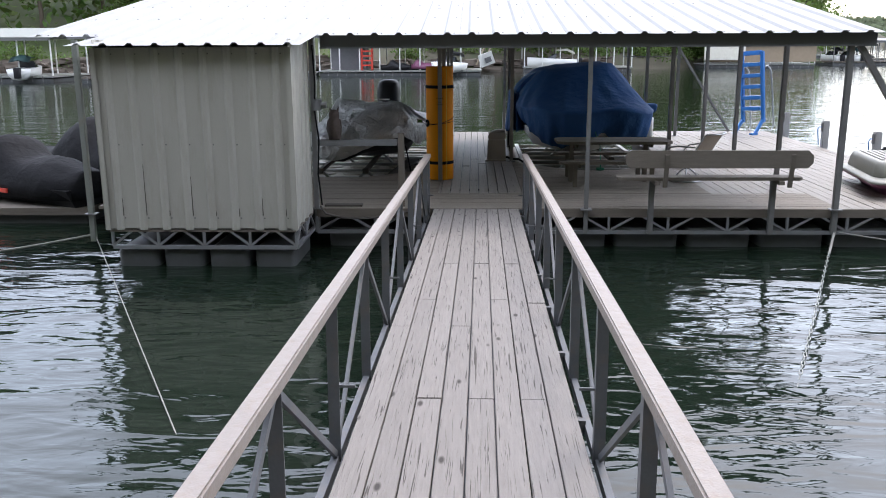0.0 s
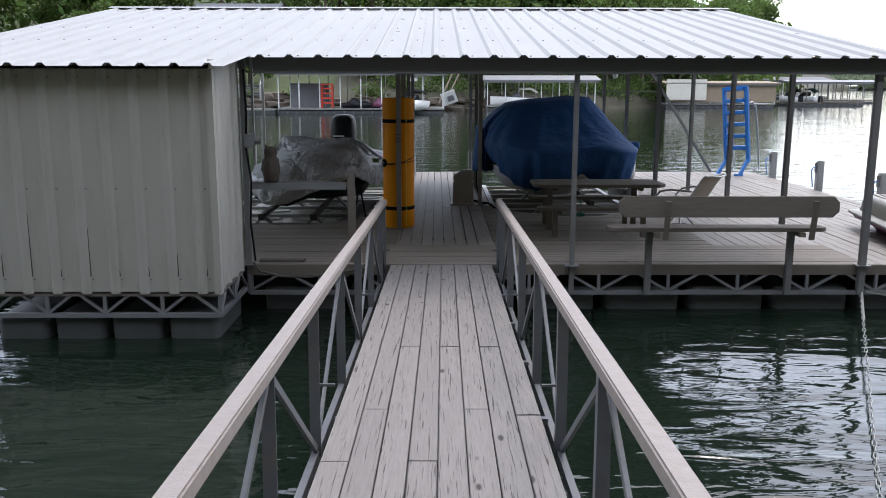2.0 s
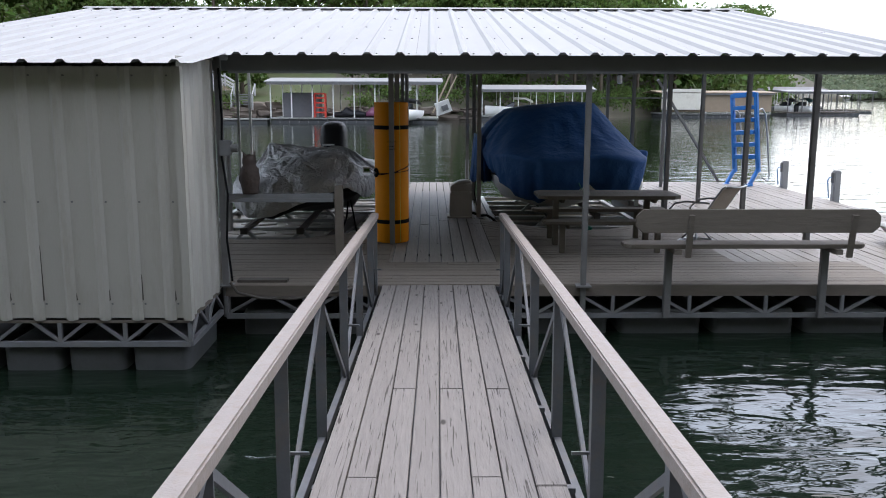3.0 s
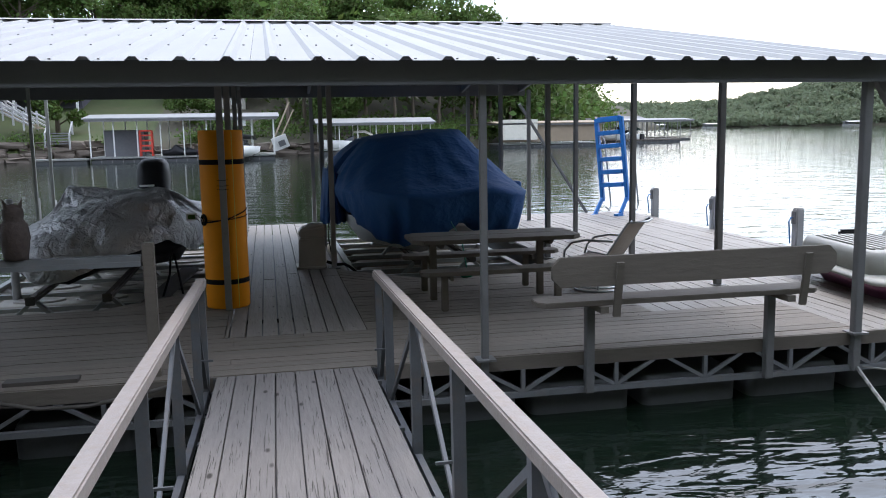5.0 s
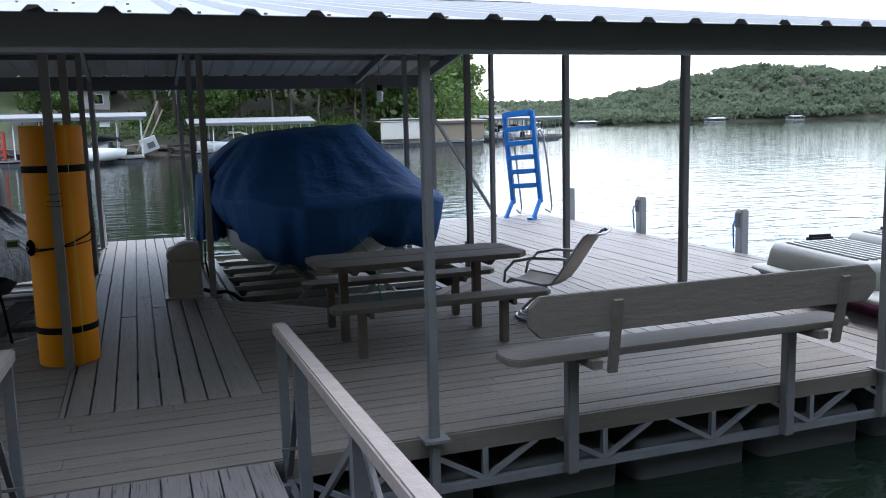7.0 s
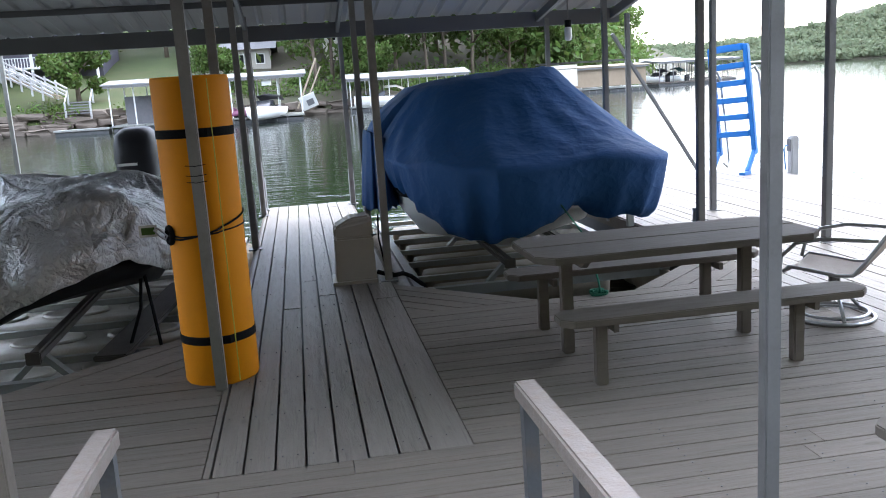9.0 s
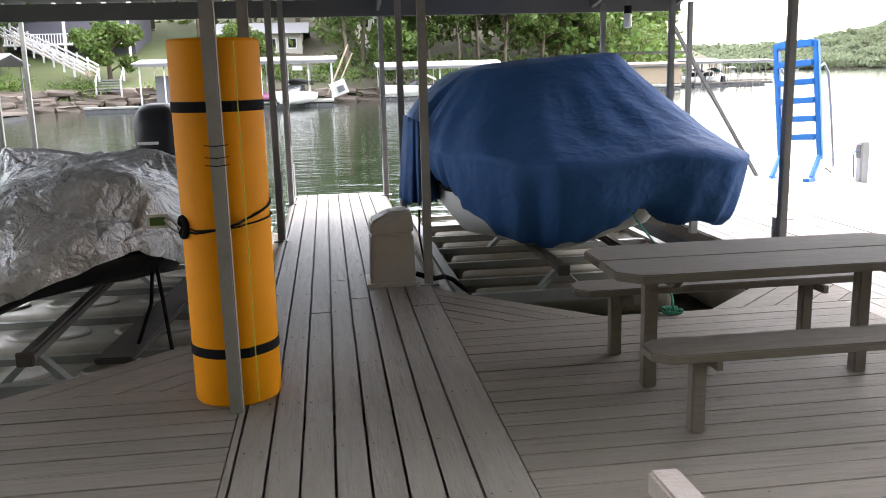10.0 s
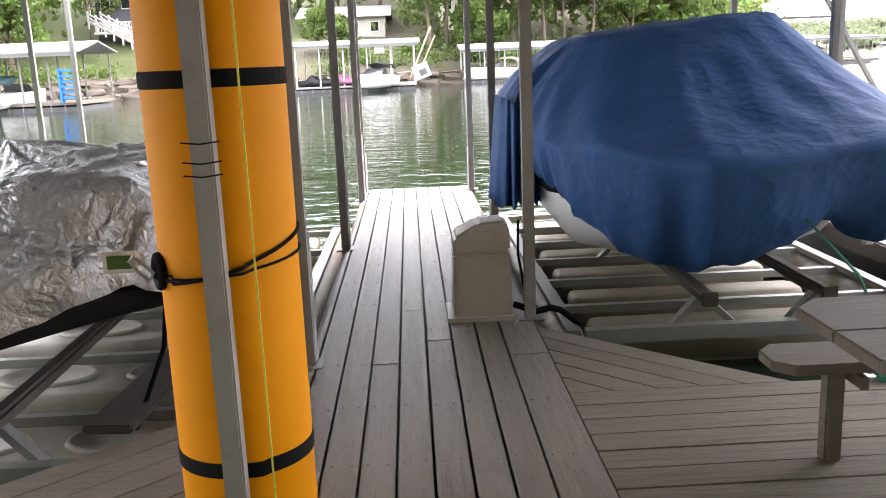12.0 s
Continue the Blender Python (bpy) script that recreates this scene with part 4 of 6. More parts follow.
boat_lift(1.12, 4.05, 16.95, 21.6, 6, 3.4, M_TAN, (2.20, 3.02))
lift = boat_lift(-3.9, -0.5, 15.3, 21.2, 6, -0.86, M_TANK, (-1.86, -2.72), True)
part("step_plank", bar((-1.42, 15.65, 0.40), (-1.16, 18.2, 0.42), 0.27, 0.05), M_BUNK, lift, "dark carpeted walking plank", bevel=0.01)
solo("guide_pole", tube([(-3.34, 17.0, -1.2), (-3.34, 17.0, 1.06), (-3.34, 17.0, 1.09)], [0.055, 0.055, 0.04], 14), M_PILE, "short grey guide pole standing in the slip", "pole", smooth=True)


def grey_boat():
    b = thing("covered_bass_boat", (-1.95, 14.75, -0.2), "bass boat under a crumpled silver-grey cover on a boat lift", "boat")
    L, dz = 5.4, 0.2
    n, inner, skirt = 300, 60, 16
    # what props the cover up: (x, y, height, reach of its creases)
    props = [(0.78, 0.93, 1.15, 0.75), (-0.17, 0.62, 0.90, 0.55), (0.55, 3.2, 1.12, 0.8), (-0.83, 3.2, 1.20, 0.9)]
    ridge = [(lerp(-0.17, 0.78, f), lerp(0.62, 0.93, f), 0.90 + 0.25 * f ** 0.6) for f in (0.25, 0.5, 0.75)]
    hollow = [(0.2, 1.9, 1.0), (-0.45, 1.9, 0.99), (0.85, 1.9, 0.90), (-0.85, 1.7, 0.86), (-0.1, 3.2, 1.08), (-0.1, 4.5, 0.98)]

    def ridged(*p):
        return 0.35 - abs(noise.noise(Vector(p)))

    def rim(a):
        c, s = math.cos(a), math.sin(a)
        p = 3.6
        r = (abs(c / 1.10) ** p + abs(s / 2.72) ** p) ** (-1 / p)
        x, y = r * c, r * s + 3.05
        front = min(1.0, max(0.0, (1.6 - y) / 1.2))
        return x, y + 0.22 * x * front + 0.05 * front, front

    def hem_z(x, front, a):
        side = 0.40 + 0.05 * noise.noise(Vector((math.cos(a) * 6, math.sin(a) * 6, 2)))
        return lerp(side, float(np.interp(x, (-1.0, -0.6, -0.3, 0.15, 0.5, 0.8, 1.05), (0.38, 0.22, 0.24, 0.44, 0.56, 0.68, 0.46))), front) + 0.02 * ridged(math.cos(a) * 9, math.sin(a) * 9, 9.0) + 0.02 * noise.noise(Vector((math.cos(a) * 21, math.sin(a) * 40, 1.0)))

    edge = []
    for k in range(40):
        x, y, f = rim(k * math.tau / 40)
        edge.append((x, y, lerp(0.74, 0.62 + 0.18 * (x > 0.3), f)))
    pegs = np.array([p[:3] for p in props] + ridge + hollow + edge)
    # cloth stretched over the props: a surface of cones through every peg
    gaps = np.hypot(pegs[:, None, 0] - pegs[None, :, 0], pegs[:, None, 1] - pegs[None, :, 1])
    level = pegs[:, 2].mean()
    pull = np.linalg.solve(gaps + 1e-6 * np.eye(len(pegs)), pegs[:, 2] - level)

    def height(x, y):
        z = level + float((np.hypot(pegs[:, 0] - x, pegs[:, 1] - y) * pull).sum())
        for px, py, h, reach in props:
            ex, ey = x - px, y - py
            e = math.hypot(ex, ey)
            t = math.atan2(ey, ex)
            k = 0.45 - 1.6 * abs(noise.noise(Vector((math.cos(t) * 3.6, math.sin(t) * 3.6, px * 7)))) + 0.6 * noise.noise(Vector((math.cos(t) * 10, math.sin(t) * 10, px * 5)))
            z += 0.085 * k * min(1.0, e / 0.22) * math.exp(-e / reach)
        z += 0.016 * ridged(x * 3.4 + y * 1.6, y * 1.8 - x, 0.7) + 0.014 * ridged(x * 7.0 - y * 4.0, y * 6.0 + x * 3, 5.2) + 0.009 * ridged(x * 15.0 - y * 6.0, y * 12.0, 8.2)
        return z

    rings = []
    for j in range(skirt + inner):
        ring = []
        for i in range(n):
            a = i * math.tau / n
            gx, gy, front = rim(a)
            if j < skirt:
                u = j / skirt
                zg = height(gx, gy)
                hem = min(zg - 0.05, hem_z(gx, front, a))
                f = 0.05 * (ridged(math.cos(a) * 7, math.sin(a) * 16, 1.1) + 0.6 * ridged(math.cos(a) * 17, math.sin(a) * 34, u * 1.5)) * (1 - 0.7 * u)
                q = 1 + f + 0.02 * math.sin(u * math.pi) + 0.01 * (1 - u) * front
                x, y = gx * q, 3.05 + (gy - 3.05) * q
                z = lerp(hem, zg, u) + 0.012 * noise.noise(Vector((x * 9, y * 9, u * 5)))
            else:
                u = 1 - (j - skirt) / (inner - 0.6)
                x, y = gx * u, 3.05 + (gy - 3.05) * u
                z = height(x, y)
            ring.append((x, y, z + dz))
        rings.append(ring)
    part("cover", loft(rings, closed_ends=False), M_SILVER, b, "crumpled silver-grey plastic boat cover", smooth=True)
    hull = []
    for j in range(13):
        t = j / 12
        w = 0.96 * min(1.0, (t * 5.0) ** 0.5 + 0.42)
        k = 0.24 - 0.16 * min(1, t * 3)
        f = max(0.0, 1 - 3 * t)
        hull.append([(x, 0.55 + (L - 0.55) * t + 0.20 * x * f, dz + z) for x, z in ((-w, 0.46), (-w * 0.97, 0.40 - 0.16 * f), (-w * 0.8, k + 0.10 - 0.16 * f), (0, k + 0.10 * f), (w * 0.8, k + 0.10 + 0.18 * f), (w * 0.97, 0.42 + 0.12 * f), (w, 0.58))])
    part("hull", loft(hull), M_DARK, b, "black hull", smooth=True)
    cowl = []
    for z, s, o in ((0.72, 0.72, 0.0), (0.85, 0.92, 0.0), (1.08, 1.0, 0.0), (1.27, 0.98, 0.02), (1.40, 0.88, 0.05), (1.475, 0.62, 0.08), (1.49, 0.3, 0.1)):
        cowl.append([(0.29 * s * math.copysign(abs(math.cos(a)) ** 0.7, math.cos(a)), 6.2 + o + 0.40 * s * math.copysign(abs(math.sin(a)) ** 0.7, math.sin(a)), dz + z) for a in [k * math.tau / 24 for k in range(24)]])
    eng = part("outboard", loft(cowl), M_DARK, b, "black outboard motor", smooth=True)
    part("midsection", bar((0, 6.25, dz - 0.5), (0, 6.2, dz + 0.66), 0.22, 0.3), M_DARK, eng)
    part("lettering_bar", box(-0.20, 0.05, 5.795, 5.805, dz + 1.0, dz + 1.035), M_WHITE, eng, "pale script across the motor hood")
    part("bow_strap", tube([(0.75, 1.5, dz + 0.5), (0.85, 1.2, dz + 0.15), (0.95, 0.9, dz - 0.25)], 0.014, 6), M_BLACK, b, "black tie-down strap")
    part("bow_strap", tube([(0.75, 1.5, dz + 0.5), (0.72, 1.4, dz + 0.1), (0.6, 1.1, dz - 0.3)], 0.014, 6), M_BLACK, b)


grey_boat()


# ---- picnic table, benches, chair ----
def clipped(x0, x1, y0, y1, z0, z1, cut, which="both"):
    """A plank with its end corners cut; which: the y side whose corners are cut."""
    lo, hi = which in ("both", "low"), which in ("both", "high")
    pts = []
    pts += [(x0 + cut, y0), (x1 - cut, y0)] if lo else [(x0, y0), (x1, y0)]
    pts += [(x1, y0 + cut)] if lo else []
    pts += [(x1, y1 - cut), (x1 - cut, y1), (x0 + cut, y1), (x0, y1 - cut)] if hi else [(x1, y1), (x0, y1)]
    pts += [(x0, y0 + cut)] if lo else []
    return prism(pts, z0, z1)


def picnic_table():
    t = thing("picnic_table", (0, 0, 0), "brown painted picnic table with fixed seats, legs set into the deck", "table")
    for y0, y1, w in ((13.66, 14.05, "low"), (14.056, 14.44, "high")):
        part("top_board", clipped(1.60, 3.54, y0, y1, 0.672, 0.72, 0.11, w), M_FURN, t, bevel=0.006)
    for y0, y1 in ((13.22, 13.49), (14.47, 14.74)):
        part("seat", clipped(1.61, 3.55, y0, y1, 0.395, 0.44, 0.07), M_FURN, t, bevel=0.006)
    for x in (1.87, 3.13):
        part("leg", bar((x, 13.99, 0.0), (x, 13.99, 0.672), 0.075), M_FURN, t, bevel=0.008)
        part("leg", bar((x, 13.355, 0.0), (x, 13.355, 0.395), 0.07), M_FURN, t, bevel=0.008)
        part("leg", bar((x, 14.56, 0.0), (x, 14.56, 0.395), 0.07), M_FURN, t, bevel=0.008)
        part("cleat", prism([(13.72, 0.665), (14.38, 0.665), (14.3, 0.61), (13.8, 0.61)], -0.02, 0.02), M_FURN, t).matrix_basis = Matrix(((0, 0, 1, x + 0.065), (1, 0, 0, 0), (0, 1, 0, 0), (0, 0, 0, 1)))
        for y in (13.31, 14.5):
            part("cleat", box(x + 0.045, x + 0.075, y - 0.07, y + 0.19, 0.345, 0.393), M_FURN, t)


picnic_table()


def bench():
    b = thing("bench", (0, 0, 0), "brown painted bench with a wide back, bolted to the dock edge", "bench")
    part("seat", clipped(2.20, 4.77, 11.13, 11.42, 0.455, 0.50, 0.06), M_FURN, b, bevel=0.006)
    cut = 0.07
    pts = [(2.28 + cut, 0.64), (4.84 - cut, 0.64), (4.84, 0.64 + cut), (4.84, 0.885 - cut), (4.84 - cut, 0.885), (2.28 + cut, 0.885), (2.28, 0.885 - cut), (2.28, 0.64 + cut)]
    back = part("back_board", prism(pts, -0.022, 0.022), M_FURN, b, bevel=0.005)
    back.matrix_basis = pose(0, 11.06, 0, 0, 0, 0) @ Matrix(((1, 0, 0, 0), (0, 0, -1, 0), (0, 1, 0, 0), (0, 0, 0, 1)))
    for x in (2.73, 4.44):
        part("leg", bar((x, 11.385, -0.36), (x, 11.385, 0.455), 0.075), M_POST, b, bevel=0.006)
        part("seat_arm", box(x - 0.02, x + 0.05, 11.08, 11.40, 0.40, 0.453), M_FURN, b)
        part("back_bracket", bar((x + 0.12, 11.09, 0.37), (x + 0.12, 11.015, 0.83), 0.06, 0.03), M_FURN, b)


bench()


def sling_chair():
    c = thing("swivel_chair", (3.88, 14.1, 0.0), "tan mesh sling swivel patio chair with metal arms", "chair", turn=-138)
    ring = [(0.27 * math.cos(k * math.tau / 28), 0.27 * math.sin(k * math.tau / 28), 0.014) for k in range(28)]
    part("base_ring", tube(ring, 0.014, 8, closed=True), M_CHROME, c, smooth=True)
    part("base_ring", tube([(x * 0.85, y * 0.85, 0.045) for x, y, z in ring], 0.012, 8, closed=True), M_CHROME, c, smooth=True)
    for a in (30, 150, 270):
        part("base_leg", tube([(0.26 * math.cos(radians(a)), 0.26 * math.sin(radians(a)), 0.02), (0.12 * math.cos(radians(a)), 0.12 * math.sin(radians(a)), 0.16), (0, 0, 0.24)], 0.014, 8), M_CHROME, c, smooth=True)
    part("swivel", tube([(0, 0, 0.2), (0, 0, 0.34)], 0.04, 12), M_POST, c)
    prof = [(-0.28, 0.36), (-0.24, 0.40), (-0.1, 0.385), (0.08, 0.36), (0.18, 0.37), (0.25, 0.46), (0.33, 0.58), (0.42, 0.72), (0.50, 0.83), (0.55, 0.86)]
    rows = [[(x, y, z - 0.015 * (1 - (x / 0.24) ** 2)) for x in np.linspace(-0.24, 0.24, 9)] for y, z in prof]
    sling = bmesh.new()
    top = [[sling.verts.new(p) for p in r] for r in rows]
    bot = [[sling.verts.new((p[0], p[1] + 0.006, p[2] - 0.008)) for p in r] for r in rows]
    for a, b in zip(top, top[1:]):
        for i in range(8):
            sling.faces.new((a[i], a[i + 1], b[i + 1], b[i]))
    for a, b in zip(bot, bot[1:]):
        for i in range(8):
            sling.faces.new((a[i + 1], a[i], b[i], b[i + 1]))
    part("sling", sling, M_MESH, c, "tan woven mesh sling", smooth=True)
    for x in (-0.25, 0.25):
        part("side_tube", tube([(x, y, z) for y, z in prof], 0.014, 8), M_CHROME, c, smooth=True)
        part("arm", tube([(x * 1.05, -0.30, 0.37), (x * 1.15, -0.28, 0.48), (x * 1.2, -0.18, 0.58), (x * 1.2, 0.0, 0.62), (x * 1.18, 0.2, 0.62), (x * 1.05, 0.33, 0.62)], 0.014, 8), M_CHROME, c, smooth=True)
    part("headrest_loop", tube([(-0.24, 0.51, 0.84), (-0.2, 0.60, 0.85), (0, 0.62, 0.84), (0.2, 0.60, 0.85), (0.24, 0.51, 0.84)], 0.012, 8), M_CHROME, c, smooth=True)


sling_chair()


# ---- piles, ladder, pedal boats ----
def pile(y):
    p = thing("mooring_pile", (8.23, y, -1.2), "grey square mooring post at the dock edge", "post", "mooring posts")
    part("shaft", box(-0.07, 0.07, -0.07, 0.07, 0, 1.80), M_PILE, p, bevel=0.02)
    part("bracket", box(-0.09, -0.07, -0.05, 0.05, 1.55, 1.75), M_POST, p)
    part("rope_end", tube([(-0.1, 0.0, 1.65), (-0.16, -0.05, 1.66), (-0.2, -0.06, 1.6), (-0.12, 0.02, 1.25)], 0.012, 6), M_LADDER, p, "frayed blue rope end")


for y in (21.7, 19.18, 16.6, 14.05):
    pile(y)


def ladder():
    l = new("dock_ladder")
    l.matrix_basis = pose(7.62, 22.35, 0, 0, 0, -56) @ pose(0, 0, 0, 3, -4)
    tagged(l, "raised bright blue plastic dock ladder with wide steps", "ladder")
    for x in (-0.32, 0.32):
        part("side_rail", bar((x, 0, 0.28), (x, 0, 2.12), 0.085, 0.10), M_LADDER, l, bevel=0.015)
        part("foot", bar((x, 0, 0.36), (x * 1.02, -0.34, 0.03), 0.07, 0.08), M_LADDER, l, bevel=0.012)
        part("foot_pad", box(x - 0.05, x + 0.05, -0.50, -0.28, -0.012, 0.05), M_LADDER, l)
        part("hand_rail", tube([(x * 1.05, 0.04, 1.70), (x * 1.08, 0.18, 1.74), (x * 1.10, 0.30, 1.60), (x * 1.12, 0.34, 1.0), (x * 1.12, 0.36, 0.16), (x * 1.1, 0.28, 0.04), (x * 1.05, 0.12, 0.14)], 0.02, 8), M_CHROME, l, "bent grey metal grab rail", smooth=True)
    for i in range(6):
        z = 0.66 + i * 0.285
        part("step", box(-0.285, 0.285, -0.09, 0.07, z - 0.06, z + 0.035), M_LADDER, l, bevel=0.012)
    part("top_bar", box(-0.285, 0.285, -0.05, 0.05, 2.06, 2.14), M_LADDER, l, bevel=0.012)


ladder()


def pedal_boat(x, y, turn):
    p = thing("pedal_boat", (x, y, 0.0), "white and magenta plastic pedal boat lying on the deck", "pedal boat", "pedal boats", turn=turn)

    def ring(hx, hy, z, r, oy=0.0):
        out = []
        for cx, cy, a0 in ((hx - r, hy - r, 0), (-hx + r, hy - r, 90), (-hx + r, -hy + r, 180), (hx - r, -hy + r, 270)):
            out += [(cx + r * math.cos(radians(a0 + k * 18)), cy + r * math.sin(radians(a0 + k * 18)) + oy, z) for k in range(6)]
        return out
    part("hull", loft([ring(0.34, 0.70, 0.0, 0.12), ring(0.40, 0.78, 0.09, 0.14), ring(0.58, 1.04, 0.16, 0.16), ring(0.62, 1.10, 0.225, 0.16)]), M_PINK, p, "faded magenta lower hull", smooth=True)
    part("rim", loft([ring(0.64, 1.12, 0.22, 0.17), ring(0.66, 1.14, 0.235, 0.18), ring(0.65, 1.13, 0.26, 0.17), ring(0.5, 0.95, 0.27, 0.15)]), M_PEDAL, p, "white rim", smooth=True)
    tub = loft([ring(0.50, 0.88, 0.25, 0.14, 0.2), ring(0.47, 0.85, 0.44, 0.14, 0.2), ring(0.44, 0.82, 0.50, 0.13, 0.2), ring(0.38, 0.75, 0.515, 0.1, 0.2), ring(0.2, 0.5, 0.518, 0.05, 0.2)])
    pod = part("pod", tub, M_PEDAL, p, "white moulded seat pod, ridged on top", smooth=True)
    for k in range(8):
        part("ridge", box(-0.36 + k * 0.095, -0.31 + k * 0.095, -0.45, 0.85, 0.512, 0.532), M_PEDAL, pod, bevel=0.006)
    part("seat", box(0.05, 0.36, 1.02, 1.12, 0.20, 0.56), M_DARK, p, "dark seat back", bevel=0.03)
    part("crank", tube([(0.1, -0.85, 0.27), (0.2, -0.85, 0.36), (0.3, -0.85, 0.36), (0.4, -0.85, 0.27)], 0.015, 8), M_CHROME, p, smooth=True)


pedal_boat(7.02, 13.22, -9)
pedal_boat(8.37, 13.5, -10)


# ---- mooring lines, chain, small things ----
def sag(a, b, drop, n=14):
    a, b = Vector(a), Vector(b)
    return [a.lerp(b, k / n) + Vector((0, 0, -drop * 4 * (k / n) * (1 - k / n))) for k in range(n + 1)]


def chain(name, a, b, drop, r, label, cat):
    bm = bmesh.new()
    pts = sag(a, b, drop, max(10, int((Vector(b) - Vector(a)).length / 0.11)))
    for i, (p, q) in enumerate(zip(pts, pts[1:])):
        d = (q - p).normalized()
        s = d.cross(Vector((0, 0, 1))).normalized()
        u = s.cross(d)
        w = s if i % 2 else u
        m = (p + q) / 2
        h = (q - p).length * 0.62
        tube([m + d * h * math.cos(k * math.tau / 10) + w * r * 2.2 * math.sin(k * math.tau / 10) for k in range(10)], r * 0.7, 5, bm, closed=True)
    solo(name, bm, M_GALV, label, cat, smooth=True)


solo("mooring_rope", tube(sag((5.36, 11.38, -0.33), (4.86, 10.3, -0.385), 0.01), 0.016, 8), M_ROPE, "twisted pale mooring rope tied to the corner post", "rope", smooth=True)
chain("anchor_chain", (5.34, 11.36, -0.33), (2.2, 4.5, -0.66), 0.02, 0.0065, "galvanised anchor chain running from the dock into the water", "chain")
solo("mooring_rope", tube(sag((5.42, 11.38, -0.33), (9.5, 9.9, -0.65), 0.03), 0.010, 8), M_ROPE, "slack grey mooring rope leading over the water", "rope", smooth=True)
solo("mooring_rope", tube(sag((-5.2, 10.95, -0.32), (-1.9, 4.85, -0.60), 0.0), 0.006, 6), M_ROPE, "thin taut mooring line running from the dock into the water", "rope", smooth=True)
solo("mooring_rope", tube(sag((-5.25, 10.98, -0.30), (-8.2, 10.2, -0.60), 0.05), 0.015, 6), M_ROPE, "thin mooring rope dipping towards the water", "rope", smooth=True)
bm = bmesh.new()
for k in range(9):
    tube([(2.57 + 0.065 * math.sin(k * 1.7 + j * 0.8), 15.34 + 0.045 * math.cos(k * 2.3 + j * 0.7), 0.012 + 0.006 * (k % 6)) for j in range(5)], 0.010, 6, bm)
tube([(2.57, 15.3, 0.03), (2.58, 15.37, 0.12), (2.62, 15.8, 0.42), (2.6, 16.4, 0.62)], 0.009, 6, bm)
solo("green_rope", bm, M_GREEN, "small heap of green rope at the slip edge", "rope", smooth=True)


# ---- far shore: ground ----
def shore_y(x):
    pts = ((-200, 60), (-60, 78), (-38, 86), (-30, 90), (-12, 93), (0, 97), (10, 101), (20, 106), (30, 114), (42, 128), (60, 165), (90, 230), (140, 330), (220, 480))
    for (a, b), (c, d) in zip(pts, pts[1:]):
        if x <= c:
            return b + (d - b) * (x - a) / (c - a)
    return 480


def bank_z(x, d):
    """Height of the cove's bank d metres behind the water line."""
    pts = ((-6, -1.6), (0, -0.6), (1.2, 0.5), (3, 1.3), (12, 3.1), (25, 6.3), (60, 14), (140, 24), (300, 30))
    for (a, b), (c, e) in zip(pts, pts[1:]):
        if d <= c:
            z = b + (e - b) * (d - a) / (c - a)
            break
    else:
        z = 30
    return z + (0.35 * noise.noise(Vector((x * 0.15, d * 0.15, 0))) + 1.6 * noise.noise(Vector((x * 0.02, d * 0.02, 4)))) * min(1, max(0, d) / 8)


def bank(name, x0, x1, mat, label):
    bm = bmesh.new()
    cols = np.linspace(x0, x1, max(8, int((x1 - x0) / 1.6)))
    ds = (-6, 0, 0.6, 1.2, 2, 3, 5, 8, 12, 17, 25, 35, 60, 100, 140, 220, 300)
    g = [[bm.verts.new((x, shore_y(x) + d, bank_z(x, d))) for d in ds] for x in cols]
    for i in range(len(cols) - 1):
        for j in range(len(ds) - 1):
            bm.faces.new((g[i][j], g[i][j + 1], g[i + 1][j + 1], g[i + 1][j]))
    solo(name, bm, mat, label, "ground", kind="structure", smooth=True)


bank("ground", -62, -11.5, M_GRASS, "mown grass bank sloping down to the cove")
bank("ground", -11.5, 230, M_EARTH, "shaded wooded bank with bare earth")
bank("ground", -220, -62, M_EARTH, "wooded bank of the cove")


def rock(seed):
    """A split ledge stone: a slab with broken corners and an uneven face."""
    bm = bmesh.new()
    bmesh.ops.create_cube(bm, size=1.0)
    bmesh.ops.subdivide_edges(bm, edges=bm.edges[:], cuts=3, use_grid_fill=True)
    for v in bm.verts:
        p = v.co.copy()
        q = noise.noise_vector(p * 1.7 + Vector((seed * 5.0, 0, 0)))
        v.co = Vector((p.x * (1 - 0.25 * abs(p.y)), p.y * (1 - 0.2 * abs(p.x)), p.z)) + 0.17 * q
    return link_mesh("shore_rock", bm, M_ROCK)


rocks = [rock(k) for k in range(6)]
rng = random.Random(11)
k = 0
for row, z, step in ((0.2, -0.45, 1.9), (0.75, 0.05, 1.6), (1.35, 0.5, 1.75), (2.0, 0.95, 2.3)):
    x = -52.0
    while x < (16 if row < 1.5 else -14):
        o = new("shore_rock", rocks[k % 6])
        w = step * rng.uniform(0.75, 1.45)
        o.matrix_basis = pose(x + w / 2, shore_y(x) + row + rng.uniform(-0.2, 0.2), z + rng.uniform(-0.08, 0.14), rng.uniform(-5, 5), rng.uniform(-4, 4), rng.uniform(-14, 14)) @ Matrix.Diagonal((w * 1.08, rng.uniform(0.9, 1.5), rng.uniform(0.42, 0.7), 1))
        tagged(o, "weathered brown ledge rock at the water line", "rock", "shore rocks")
        x += w + (rng.uniform(0.2, 1.6) if rng.random() < 0.25 else 0.0)
        k += 1


